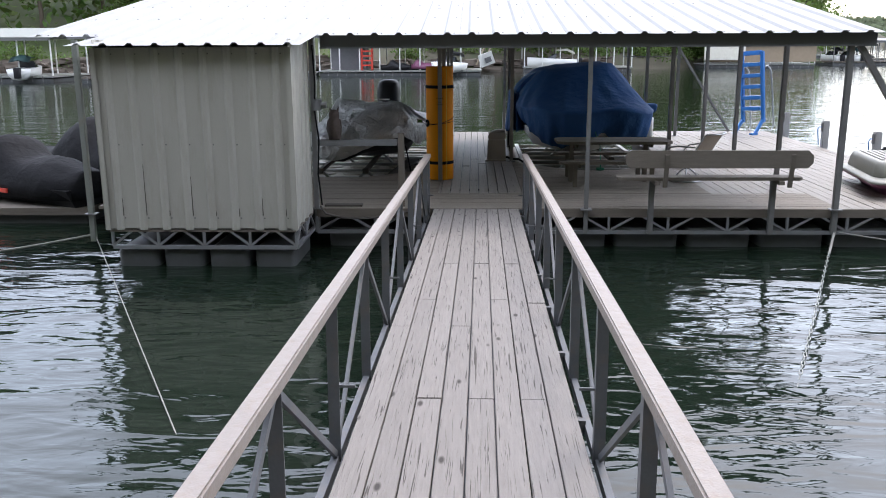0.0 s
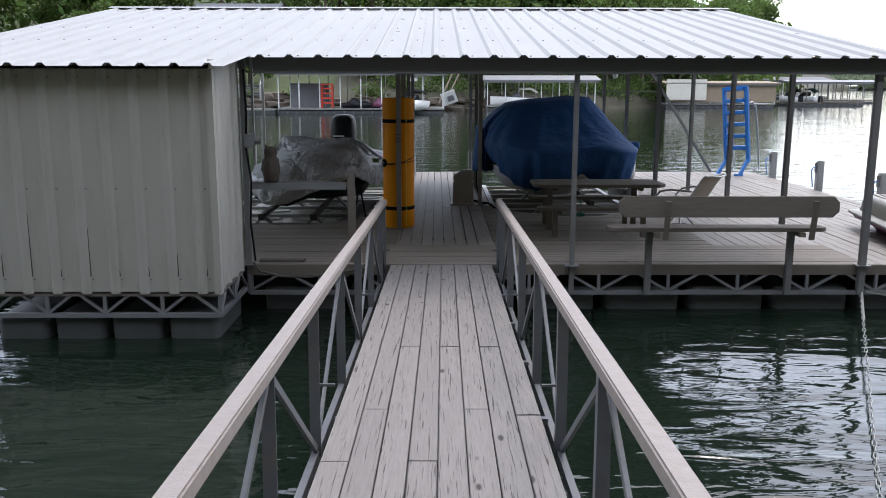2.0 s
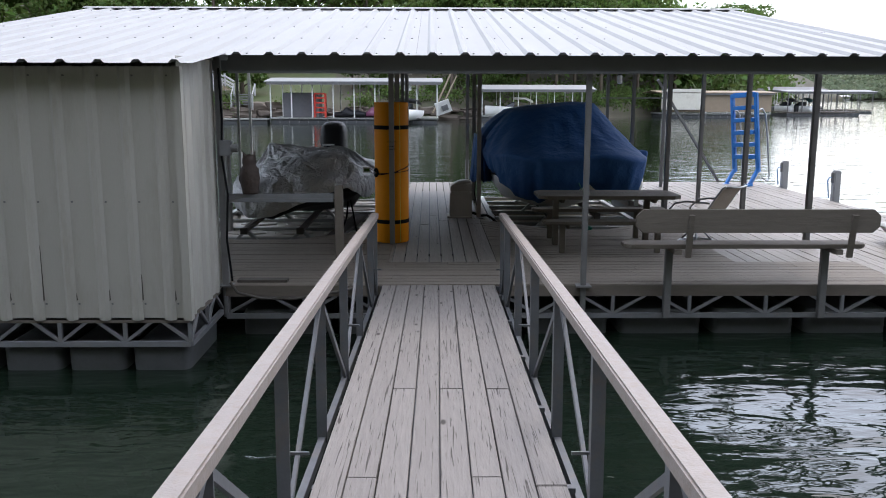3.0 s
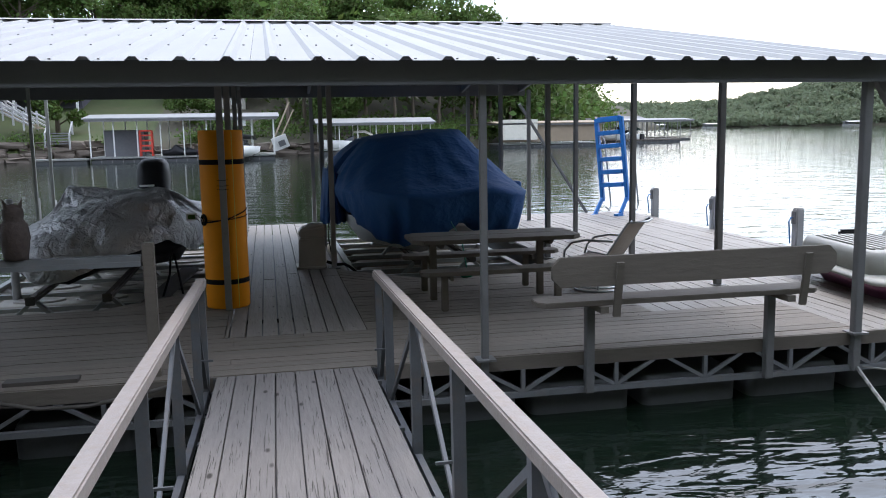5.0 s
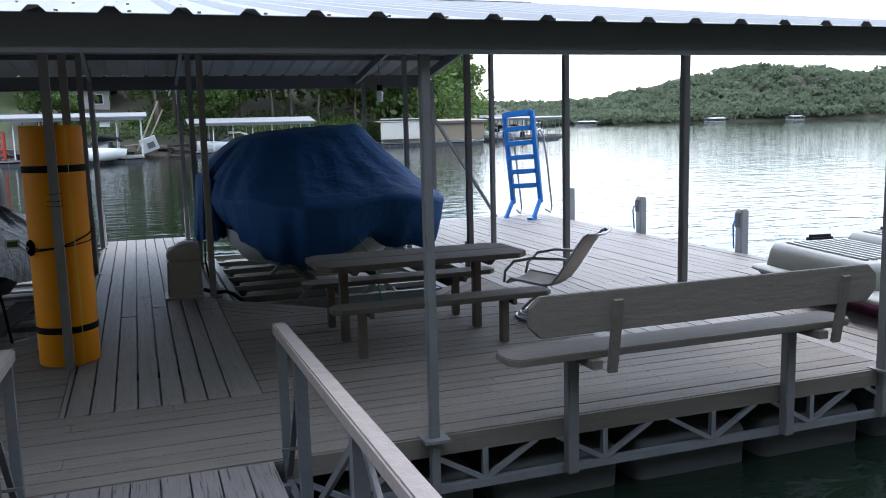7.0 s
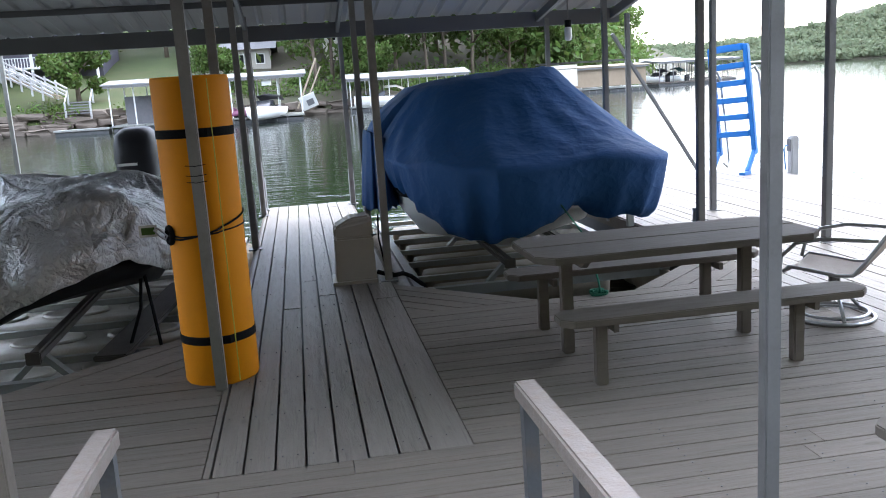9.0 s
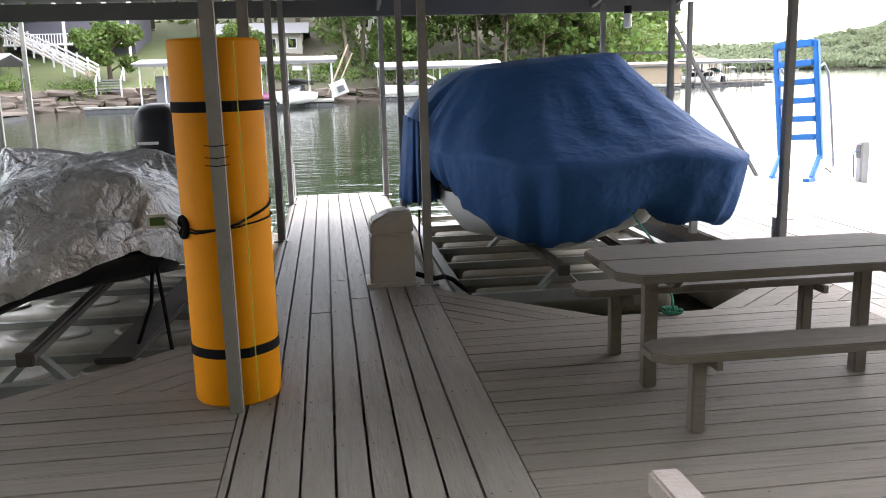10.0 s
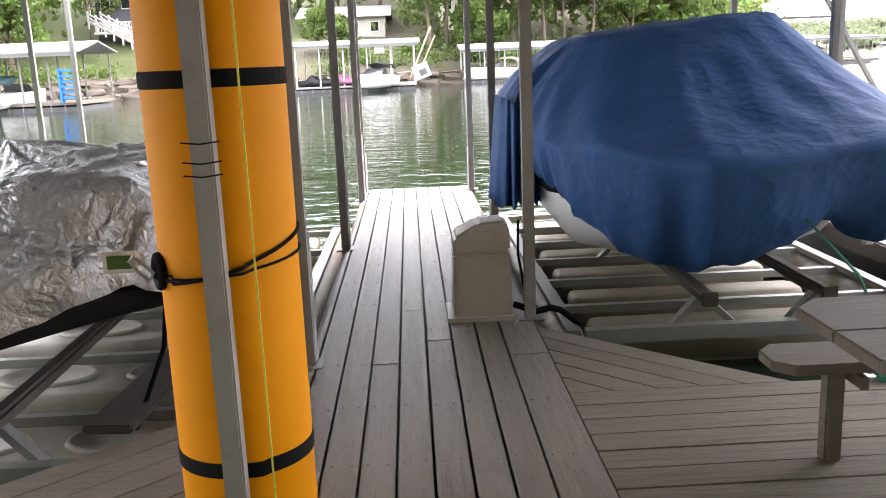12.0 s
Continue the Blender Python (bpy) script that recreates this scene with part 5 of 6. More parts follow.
# ---- trees ----
def leaf_mesh(name, mat, centres, sizes, seed, tilt=1.0):
    """Small bent leaf clumps: two triangles each, at the centres given."""
    r = np.random.RandomState(seed)
    n = len(centres)
    a = r.normal(size=(n, 3))
    a /= np.linalg.norm(a, axis=1)[:, None]
    b = np.cross(a, r.normal(size=(n, 3)))
    b /= np.linalg.norm(b, axis=1)[:, None]
    c = np.cross(a, b)
    s = np.asarray(sizes)[:, None]
    v = np.stack([centres - a * s, centres + b * s * 0.55 + c * s * 0.18, centres + a * s, centres - b * s * 0.55 + c * s * 0.18], axis=1).reshape(-1, 3)
    me = bpy.data.meshes.new(name)
    idx = np.arange(n * 4).reshape(n, 4)
    me.vertices.add(n * 4)
    me.vertices.foreach_set("co", v.astype(np.float32).ravel())
    me.loops.add(n * 4)
    me.loops.foreach_set("vertex_index", idx.astype(np.int32).ravel())
    me.polygons.add(n)
    me.polygons.foreach_set("loop_start", (np.arange(n) * 4).astype(np.int32))
    me.polygons.foreach_set("loop_total", np.full(n, 4, dtype=np.int32))
    me.update(calc_edges=True)
    me.materials.append(mat)
    return me


def tree_model(seed, height, spread, leaves, base=0.28):
    """A tree at the origin: tapered trunk with limbs, and an uneven crown of many leaf clumps."""
    rng = random.Random(seed)
    t = thing("tree", (0, 0, -60), "broad-leaved shore tree with an uneven green crown", "tree", "shore trees")
    tips = []
    bm = bmesh.new()
    top = height * 0.72
    pts = [(0, 0, -0.5), (0.05, 0.03, height * 0.2), (rng.uniform(-.3, .3), rng.uniform(-.3, .3), height * 0.45), (rng.uniform(-.6, .6), rng.uniform(-.6, .6), top)]
    tube(pts, [0.26, 0.2, 0.14, 0.05], 8, bm)
    for k in range(9):
        z0 = height * rng.uniform(base, 0.62)
        a = k * 2.4 + rng.uniform(-0.4, 0.4)
        r = spread * rng.uniform(0.55, 0.95)
        z1 = z0 + height * rng.uniform(0.08, 0.3)
        tip = (r * math.cos(a), r * math.sin(a), z1)
        tube([(0, 0, z0), (tip[0] * 0.5, tip[1] * 0.5, (z0 + z1) / 2 + 0.2), tip], [0.09, 0.06, 0.02], 6, bm)
        tips.append(tip)
    part("trunk", bm, M_BARK, t, "grey-brown trunk and limbs", smooth=True)
    tips += [(rng.uniform(-.5, .5) * spread, rng.uniform(-.5, .5) * spread, height * rng.uniform(0.6, 0.95)) for k in range(9)]
    r = np.random.RandomState(seed)
    cs, ss = [], []
    for x, y, z in tips:
        rad = spread * r.uniform(0.32, 0.52)
        m = leaves // len(tips)
        d = r.normal(size=(m, 3))
        d /= np.linalg.norm(d, axis=1)[:, None]
        q = d * (rad * r.uniform(0.45, 1.0, m) ** 0.6)[:, None]
        q[:, 2] *= 0.75
        cs.append(q + np.array([x, y, z]))
        ss.append(r.uniform(0.14, 0.34, m))
    ob = new("crown", leaf_mesh("crown", M_LEAF, np.concatenate(cs), np.concatenate(ss), seed))
    ob.parent = t
    ob["label"] = "green leaf clumps with gaps"
    return t


models = [tree_model(3, 11, 4.2, 5200), tree_model(7, 13, 4.8, 6200), tree_model(12, 9, 3.4, 4200), tree_model(21, 14, 4.4, 6000), tree_model(33, 5.5, 2.6, 3000, 0.12)]
spots = [(-20.8, 99.5, 4, 1.15), (-9.0, 104, 2, 0.6), (-6.5, 103, 4, 0.8), (2.6, 104, 1, 1.0), (4.6, 107, 3, 1.0), (0.2, 120, 0, 1.2), (8.2, 106, 4, 1.1), (9.5, 110, 2, 1.0), (6.8, 104.5, 4, 0.7),
         (12.5, 113, 0, 1.1), (16.0, 112, 1, 1.0), (19.0, 116, 3, 1.0), (22.5, 116, 0, 1.05), (25.5, 121, 1, 1.0), (28.5, 121, 2, 1.2), (31.5, 124, 0, 1.1), (35, 126, 2, 1.15), (38.5, 130, 4, 1.3), (13, 124, 3, 1.2), (20, 128, 1, 1.3), (27, 132, 3, 1.2), (33, 138, 1, 1.2), (6, 124, 1, 1.3), (-3, 128, 3, 1.3), (-9, 126, 0, 1.4), (-15, 122, 1, 1.2), (-14, 131, 3, 1.4),
         (-33, 106, 1, 1.1), (-38, 99, 0, 1.1), (-43, 101, 3, 1.1), (-48, 96, 1, 1.2), (-55, 97, 3, 1.2), (-30, 126, 3, 1.4), (-38, 128, 1, 1.4), (-46, 120, 0, 1.5), (-22, 130, 3, 1.5), (-62, 105, 1, 1.4), (-70, 100, 3, 1.4), (-80, 96, 1, 1.5), (-35.5, 92, 2, 1.0), (44, 141, 2, 1.2), (50, 156, 0, 1.2), (56, 170, 1, 1.2), (64, 185, 3, 1.2), (74, 205, 1, 1.4), (86, 235, 3, 1.5)]
rng = random.Random(5)
for x, y, k, s in spots:
    copy_thing(models[k], pose(x, y, bank_z(x, y - shore_y(x)) - 0.1, 0, 0, rng.uniform(0, 360)) @ Matrix.Diagonal((s, s, s, 1)))
for m in models:
    for o in (*m.children_recursive, m):
        bpy.data.objects.remove(o)

# woods behind, on the rising bank
r = np.random.RandomState(2)
cs, ss = [], []
for k in range(900):
    x = r.uniform(-150, 130)
    d = r.uniform(34, 150) if -36 < x < -10 else r.uniform(9, 110)
    if -12.5 < x < -1 and d < 32:
        d += 26
    c = np.array([x, shore_y(x) + d, bank_z(x, d) + r.uniform(1.5, 9)])
    q = r.normal(size=(80, 3)) * np.array([2.3, 2.3, 2.6]) * r.uniform(0.8, 1.3)
    cs.append(c + q)
    ss.append(r.uniform(0.3, 0.75, 80))
tagged(new("woods", leaf_mesh("woods", M_LEAF, np.concatenate(cs), np.concatenate(ss), 9)), "dense green woods up the slope", "woods", kind="stuff")
for k in range(420):
    x = r.uniform(30, 130)
    d = r.uniform(1, 55)
    c = np.array([x, shore_y(x) + d, bank_z(x, d) + r.uniform(1.0, 6)])
    cs.append(c + r.normal(size=(60, 3)) * np.array([2.0, 2.0, 2.0]))
    ss.append(r.uniform(0.4, 0.9, 60))
tagged(new("woods", leaf_mesh("woods", M_LEAF, np.concatenate(cs[900:]), np.concatenate(ss[900:]), 19)), "dense green woods at the mouth of the cove", "woods", kind="stuff")
# bushes at the water's edge
cs, ss = [], []
for k in range(120):
    x = r.uniform(-50, 44) if k < 50 else r.uniform(-8, 46)
    d = r.uniform(0.8, 4.5) if k < 50 else r.uniform(2, 12)
    q = r.normal(size=(160, 3)) * np.array([0.8, 0.6, 0.5])
    cs.append(np.array([x, shore_y(x) + d, bank_z(x, d) + 0.5]) + q)
    ss.append(r.uniform(0.10, 0.24, 160))
tagged(new("bushes", leaf_mesh("bushes", M_LEAF, np.concatenate(cs), np.concatenate(ss), 10)), "low green bushes along the rocky shore", "bushes", kind="stuff")


# ---- boathouses across the cove ----
def boathouse(x0, x1, y0, y1, roof_h, label, rise=0.9, ridge="x", posts=6, mat=None, post_mat=None):
    b = thing("boathouse", ((x0 + x1) / 2, (y0 + y1) / 2, WATER), label, "boathouse", "boathouses across the cove")
    w, d = (x1 - x0) / 2, (y1 - y0) / 2
    h = roof_h - WATER
    part("platform", box(-w, w, -d, d, 0.42, 0.56), M_FURN if post_mat else M_GALV, b, "floating platform")
    part("pontoon", box(-w + 0.1, w - 0.1, -d + 0.1, d - 0.1, -0.2, 0.30), M_FLOAT, b, "dark floats")
    for k in range(int(2 * w / 0.9)):
        part("rub_post", box(-w + k * 0.9, -w + k * 0.9 + 0.08, -d - 0.03, -d, 0.05, 0.56), M_POST, b)
    m = mat or M_ROOF_FAR
    if ridge == "x":
        prof = [(-d - 0.5, h), (0, h + rise), (d + 0.5, h), (d + 0.5, h - 0.10), (0, h + rise - 0.1), (-d - 0.5, h - 0.10)]
        part("roof", loft([[(x, y, z) for y, z in prof] for x in (-w - 0.4, w + 0.4)]), m, b, "white metal roof")
    else:
        prof = [(-w - 0.5, h), (0, h + rise), (w + 0.5, h), (w + 0.5, h - 0.10), (0, h + rise - 0.1), (-w - 0.5, h - 0.10)]
        part("roof", loft([[(x, y, z) for x, z in prof] for y in (-d - 0.4, d + 0.4)]), m, b, "white metal roof")
    for k in range(posts):
        x = -w + 0.1 + (2 * w - 0.2) * k / (posts - 1)
        for y in (-d + 0.1, d - 0.1):
            part("post", bar((x, y, 0.5), (x, y, h - 0.08), 0.10), post_mat or M_WHITE, b)
    part("eave_beam", box(-w - 0.2, w + 0.2, -d - 0.45, -d - 0.35, h - 0.3, h - 0.1), M_POST, b)
    return b


A = boathouse(-15.0, 0.9, 84, 91, 3.35, "long white-roofed boathouse across the cove", 0.4, "x", 9)
part("storage_room", box(-7.0, -3.6, -1.5, 1.5, 0.56, 2.9), M_SLATE, A, "grey storage closet")
part("sign", box(4.6, 5.4, -3.62, -3.58, 3.1, 3.7), M_WHITE, A, "small white sign")
quay = thing("jetty", (-16.3, 84.3, WATER), "low floating jetty beside the boathouse", "jetty")
part("deck", box(-3.2, 1.2, -0.7, 0.7, 0.36, 0.5), M_GALV, quay)
part("float", box(-3.1, 1.1, -0.6, 0.6, -0.2, 0.3), M_FLOAT, quay)
boathouse(5.6, 17.5, 95.5, 101, 2.75, "low white-roofed boathouse under the trees", 0.5, "x", 7)
boathouse(-32, -21.0, 68.5, 75, 3.25, "metal-roofed boathouse at the grass bank", 0.7, "x", 7, None, M_POST)
boathouse(-50, -35.5, 72, 79, 3.2, "grey-roofed boathouse along the cove", 0.8, "x", 6, M_GALV)
C = boathouse(28.5, 42, 108, 116, 2.5, "brown-walled boathouse at the mouth of the cove", 0.25, "x", 6, M_BROWN)
part("front_wall", box(-6.7, 6.7, -4.1, -4.0, 0.75, 3.05), M_BROWN, C, "plain brown siding")
part("awning", box(-6.9, -2.0, -4.5, -4.2, 1.0, 3.5), M_CREAM, C, "pale canvas screen")
# roofs in M_BEAM: the shade of their undersides is put into the colour
boathouse(48.5, 58.5, 119, 126, 2.7, "marina boathouse, shade put into its dark roof colour", 0.25, "x", 6, M_BEAM, M_POST)
boathouse(64, 84, 186, 196, 3.4, "dark-roofed boathouse at the marina", 0.7, "x", 7, M_SLATE)
boathouse(58, 70, 138, 145, 2.8, "low marina boathouse, shade put into its dark roof colour", 0.3, "x", 6, M_BEAM, M_POST)
R = boathouse(17.2, 29, 13.5, 21.6, 3.2, "neighbouring boathouse with a grey metal roof", 0.6, "y", 5, M_SLATE, M_POST)


def cruiser(x, y, z, turn, L, canopy, label):
    c = thing("motor_boat", (x, y, z), label, "boat", "moored boats", turn=turn)
    hull = []
    for j in range(13):
        t = j / 12
        w = L * 0.17 * (1 - max(0, (t - 0.45) / 0.55) ** 2.2) + 0.02
        s = 0.95 + 0.25 * t
        hull.append([(-w, L * t, s), (-w * 0.9, L * t, 0.45), (-w * 0.5, L * t, 0.1 + 0.3 * max(0, t - 0.6)), (0, L * t, 0.02 + 0.5 * max(0, t - 0.6)), (w * 0.5, L * t, 0.1 + 0.3 * max(0, t - 0.6)), (w * 0.9, L * t, 0.45), (w, L * t, s)])
    part("hull", loft(hull), M_WHITE, c, "white hull", smooth=True)
    part("windscreen", loft([[(-L * 0.14, L * 0.42, 1.0), (L * 0.14, L * 0.42, 1.0), (L * 0.12, L * 0.62, 1.05), (-L * 0.12, L * 0.62, 1.05)], [(-L * 0.12, L * 0.40, 1.6), (L * 0.12, L * 0.40, 1.6), (L * 0.1, L * 0.46, 1.6), (-L * 0.1, L * 0.46, 1.6)]]), M_WINDOW, c)
    part("canopy", loft([[(-L * 0.15, y, z1), (0, y, z1 + 0.25), (L * 0.15, y, z1), (0, y, z1 + 0.15)] for y, z1 in ((L * 0.05, 1.5), (L * 0.2, 1.9), (L * 0.42, 1.85))]), canopy, c, "canvas canopy", smooth=True)
    part("engine", rounded_tub(-0.25, 0.25, -0.55, 0.0, 0.2, 1.1, 0.1), M_DARK, c, smooth=True)


cruiser(-26.3, 68.2, -0.3, -6, 6.2, M_TARP, "white cruiser with a dark green canopy on a lift")
cruiser(-1.6, 85.3, -0.3, 165, 7.0, M_DARK, "white cabin boat under the boathouse roof")
cruiser(52.5, 119.6, -0.3, 25, 5.0, M_TARP, "white cruiser with a teal canopy at the marina")
cruiser(50.2, 120.5, -0.3, 10, 5.0, M_DARK, "covered runabout in a marina slip")
cruiser(-38, 71, -0.4, 10, 5.5, M_TARP, "white runabout moored by the bank")
cruiser(11.5, 96.0, -0.2, 80, 5.5, M_CREAM, "covered runabout under the low boathouse")


def covered_ski(x, y, z, turn, mat, label, s=1.0, text=None):
    k = thing("personal_watercraft", (x, y, z), label, "watercraft", "covered watercraft", turn=turn)
    rings = []
    for j in range(25):
        t = j / 24
        w = 0.58 * s * (math.sin(math.pi * min(1, 0.1 + t * 0.85)) ** 0.45) * (1 - 0.25 * max(0, t - 0.7))
        top = (0.50 + 0.48 * math.exp(-((t - 0.60) / 0.12) ** 2) + 0.18 * math.exp(-((t - 0.3) / 0.2) ** 2)) * s
        ring = []
        for i in range(17):
            a = math.pi * i / 16
            xx, zz = w * math.cos(a), 0.12 + (top - 0.12) * math.sin(a) ** 0.6
            wob = 1 + 0.06 * noise.noise(Vector((t * 9, a * 2, x)))
            ring.append((xx * wob, 3.1 * s * (t - 0.5), zz * wob))
        rings.append(ring)
    part("cover", loft(rings, closed_ends=True), mat, k, "dark fitted cover", smooth=True)
    part("hull", loft([[(-0.5 * s * q, 3.1 * s * (t - 0.5), 0.30), (-0.35 * s * q, 3.1 * s * (t - 0.5), 0.0), (0.35 * s * q, 3.1 * s * (t - 0.5), 0.0), (0.5 * s * q, 3.1 * s * (t - 0.5), 0.30)] for t, q in ((0.02, 0.9), (0.5, 1.0), (0.85, 0.8), (0.99, 0.15))]), M_DARK, k)
    if text:
        part("lettering_bar", box(-0.615 * s, -0.59 * s, -0.35, 0.45, 0.20, 0.27), text, k, "plain lettering bar on the cover")
    return k


covered_ski(-5.0, 84.6, 0.0, 70, M_PINK, "watercraft with a pink cover on the boathouse platform")
covered_ski(-7.5, 84.7, 0.0, 80, M_DARK, "dark covered watercraft on the boathouse platform")

tower = thing("lifeguard_chair", (-10.3, 84.6, 0.0), "tall red plastic chair stack on the platform", "chair")
for x in (-0.5, 0.5):
    part("side", box(x - 0.07, x + 0.07, -0.35, 0.35, 0.0, 2.2), M_RED, tower)
for z in (0.4, 0.85, 1.3, 1.75, 2.15):
    part("slat", box(-0.5, 0.5, -0.36, 0.3, z, z + 0.14), M_RED, tower)
rack = thing("plastic_rack", (-21.6, 68.4, 0.0), "blue plastic slatted rack on the boathouse deck", "rack")
for x in (-0.5, 0.5):
    part("side", box(x - 0.06, x + 0.06, -0.3, 0.3, 0.0, 2.15), M_LADDER, rack)
for k in range(6):
    part("slat", box(-0.44, 0.44, -0.22, 0.22, 0.25 + k * 0.34, 0.40 + k * 0.34), M_LADDER, rack)
sg = thing("tilted_board", (1.75, 95.5, 0.2), "white painted board leaning at the water's edge", "board")
part("panel", box(-0.8, 0.8, -0.06, 0.06, 0, 1.4), M_WHITE, sg).rotation_euler = (0.3, -0.35, 0.0)
part("patch", box(-0.2, 0.5, -0.10, -0.065, 0.3, 0.9), M_STEEL, sg).rotation_euler = (0.3, -0.35, 0.0)
pole = solo("leaning_pole", bar((0.4, 95.8, 0.2), (2.6, 96.6, 5.0), 0.14), M_WOOD, "long pale pole leaning on the bank", "pole")
solo("leaning_pole", bar((1.0, 95.6, 0.1), (3.0, 96.9, 4.2), 0.10), M_WOOD, "thin pale pole leaning on the bank", "pole")


# ---- houses and stairs on the bank ----
def house(x0, x1, y0, y1, z0, z1, wall, label, rise=1.5, deck=False):
    h = thing("house", ((x0 + x1) / 2, (y0 + y1) / 2, z0), label, "house", "houses on the bank")
    w, d, t = (x1 - x0) / 2, (y1 - y0) / 2, z1 - z0
    part("wall", box(-w, w, -d, d, -3, t), wall, h)
    part("roof", loft([[(x, -d - 0.8, t - 0.1), (x, 0, t + rise), (x, d + 0.8, t - 0.1), (x, 0, t + rise - 0.2)] for x in (-w - 0.8, w + 0.8)]), M_SLATE, h, "grey shingle roof")
    n = max(3, int(w))
    for k in range(n):
        x = -w + (k + 0.5) * 2 * w / n
        win = part("window", box(x - 0.55, x + 0.55, -d - 0.05, -d - 0.01, t - 1.8, t - 0.6), M_WHITE, h, "white window frame")
        part("pane", box(x - 0.45, x + 0.45, -d - 0.07, -d - 0.055, t - 1.7, t - 0.7), M_WINDOW, win)
    if deck:
        part("balcony", box(-w, w, -d - 2.5, -d, -0.2, 0.0), M_WHITE, h)
        part("handrail", box(-w, w, -d - 2.5, -d - 2.42, 0.95, 1.03), M_WHITE, h)
        for k in range(int(2 * w / 0.3)):
            part("baluster", box(-w + k * 0.3, -w + k * 0.3 + 0.07, -d - 2.49, -d - 2.43, 0.0, 0.95), M_WHITE, h)
        for x in (-w + 0.1, 0, w - 0.1):
            part("deck_post", box(x - 0.12, x + 0.12, -d - 2.45, -d - 2.2, -4, 3.0), M_WHITE, h)


house(-11.5, -2.2, 113, 122, 4.6, 7.1, M_WALL, "low house with a grey roof above the cove", 1.4)
house(-34.0, -20.5, 111, 121, 6.2, 10.5, M_PURPLE, "dark-sided house with white railings on the bank", 2.0, True)
house(4.5, 9.5, 118, 126, 6.5, 9.5, M_CREAM, "pale house half hidden by trees", 1.2)


def bank_stairs():
    s = thing("bank_stairs", (0, 0, 0), "white railed wooden stairs down the grass bank", "stairs")
    a, b = Vector((-32.5, 106.0, 7.0)), Vector((-21.0, 93.6, 2.6))
    n = 34
    for k in range(n):
        p = a.lerp(b, (k + 0.5) / n)
        part("tread", box(p.x - 0.45, p.x + 0.45, p.y - 0.5, p.y + 0.5, p.z - 0.08, p.z), M_WOOD, s)
    for o in (Vector((-0.5, -0.5, 0)), Vector((0.5, 0.5, 0))):
        for k in range(9):
            p, q = a.lerp(b, k / 9) + o, a.lerp(b, (k + 1) / 9) + o
            part("newel", bar(p + Vector((0, 0, -0.6)), p + Vector((0, 0, 1.25)), 0.16), M_PILE, s)
            for f in (0.25, 0.6, 1.0):
                part("rail", bar(p + Vector((0, 0, f)), q + Vector((0, 0, f - 0.12)), 0.10, 0.14), M_PILE, s)
    for k in range(5):
        part("tread", box(-20.4, -18.4, 92.4 + k * 0.3, 92.7 + k * 0.3, 1.1 + k * 0.25, 1.2 + k * 0.25), M_SLATE, s)
    for x in (-20.5, -18.3):
        part("newel", bar((x, 92.4, 0.6), (x, 92.4, 2.2), 0.15), M_PILE, s)
        part("newel", bar((x, 93.9, 2.0), (x, 93.9, 3.3), 0.15), M_PILE, s)
        part("rail", bar((x, 92.4, 2.1), (x, 93.9, 3.2), 0.1), M_PILE, s)


bank_stairs()


# ---- hills across the lake ----
def hill(name, spine, depth, mat_ground, count, tree, seed, label):
    """A wooded ridge: spine is (x, shore y, crest height); ground sheet and clumped canopy."""
    sx, sy, sh = (np.array(c, dtype=float) for c in zip(*spine))
    ds = (-4, 0, 4, 25, 60, 110, 170, 240, 320)
    f = (-0.05, 0.0, 0.05, 0.22, 0.45, 0.75, 1.0, 1.05, 1.0)
    cols = np.linspace(sx[0], sx[-1], 90)
    bm = bmesh.new()
    g = []
    for x in cols:
        y, h = np.interp(x, sx, sy), np.interp(x, sx, sh)
        g.append([bm.verts.new((x, y + d * depth, WATER + k * h + (h * 0.10 * noise.noise(Vector((x * 0.012, d * 0.02, seed))) if d > 4 else 0))) for d, k in zip(ds, f)])
    for i in range(len(cols) - 1):
        for j in range(len(ds) - 1):
            bm.faces.new((g[i][j], g[i][j + 1], g[i + 1][j + 1], g[i + 1][j]))
    solo(name, bm, mat_ground, label, "hill", kind="structure", smooth=True)
    r = np.random.RandomState(seed)
    cs, ss = [], []
    for k in range(count):
        x = r.uniform(sx[0], sx[-1])
        d = r.uniform(0.02, 1) ** 1.3 * 230
        y, h = np.interp(x, sx, sy), np.interp(x, sx, sh)
        z = WATER + np.interp(d, ds, f) * h + h * 0.10 * noise.noise(Vector((x * 0.012, d * 0.02, seed)))
        s = tree * r.uniform(0.6, 1.4)
        n = 44
        q = r.normal(size=(n, 3))
        q /= np.linalg.norm(q, axis=1)[:, None]
        q[:, 2] = np.abs(q[:, 2]) * 0.9
        cs.append(np.array([x, y + d * depth, z + s * 0.2]) + q * s * r.uniform(0.75, 1.05, (n, 1)))
        ss.append(np.full(n, s * 0.30) * r.uniform(0.7, 1.3, n))
    tagged(new("far_woods", leaf_mesh("far_woods", M_LEAF_HAZED, np.concatenate(cs), np.concatenate(ss), seed)), "wooded hillside across the lake", "woods", kind="stuff")


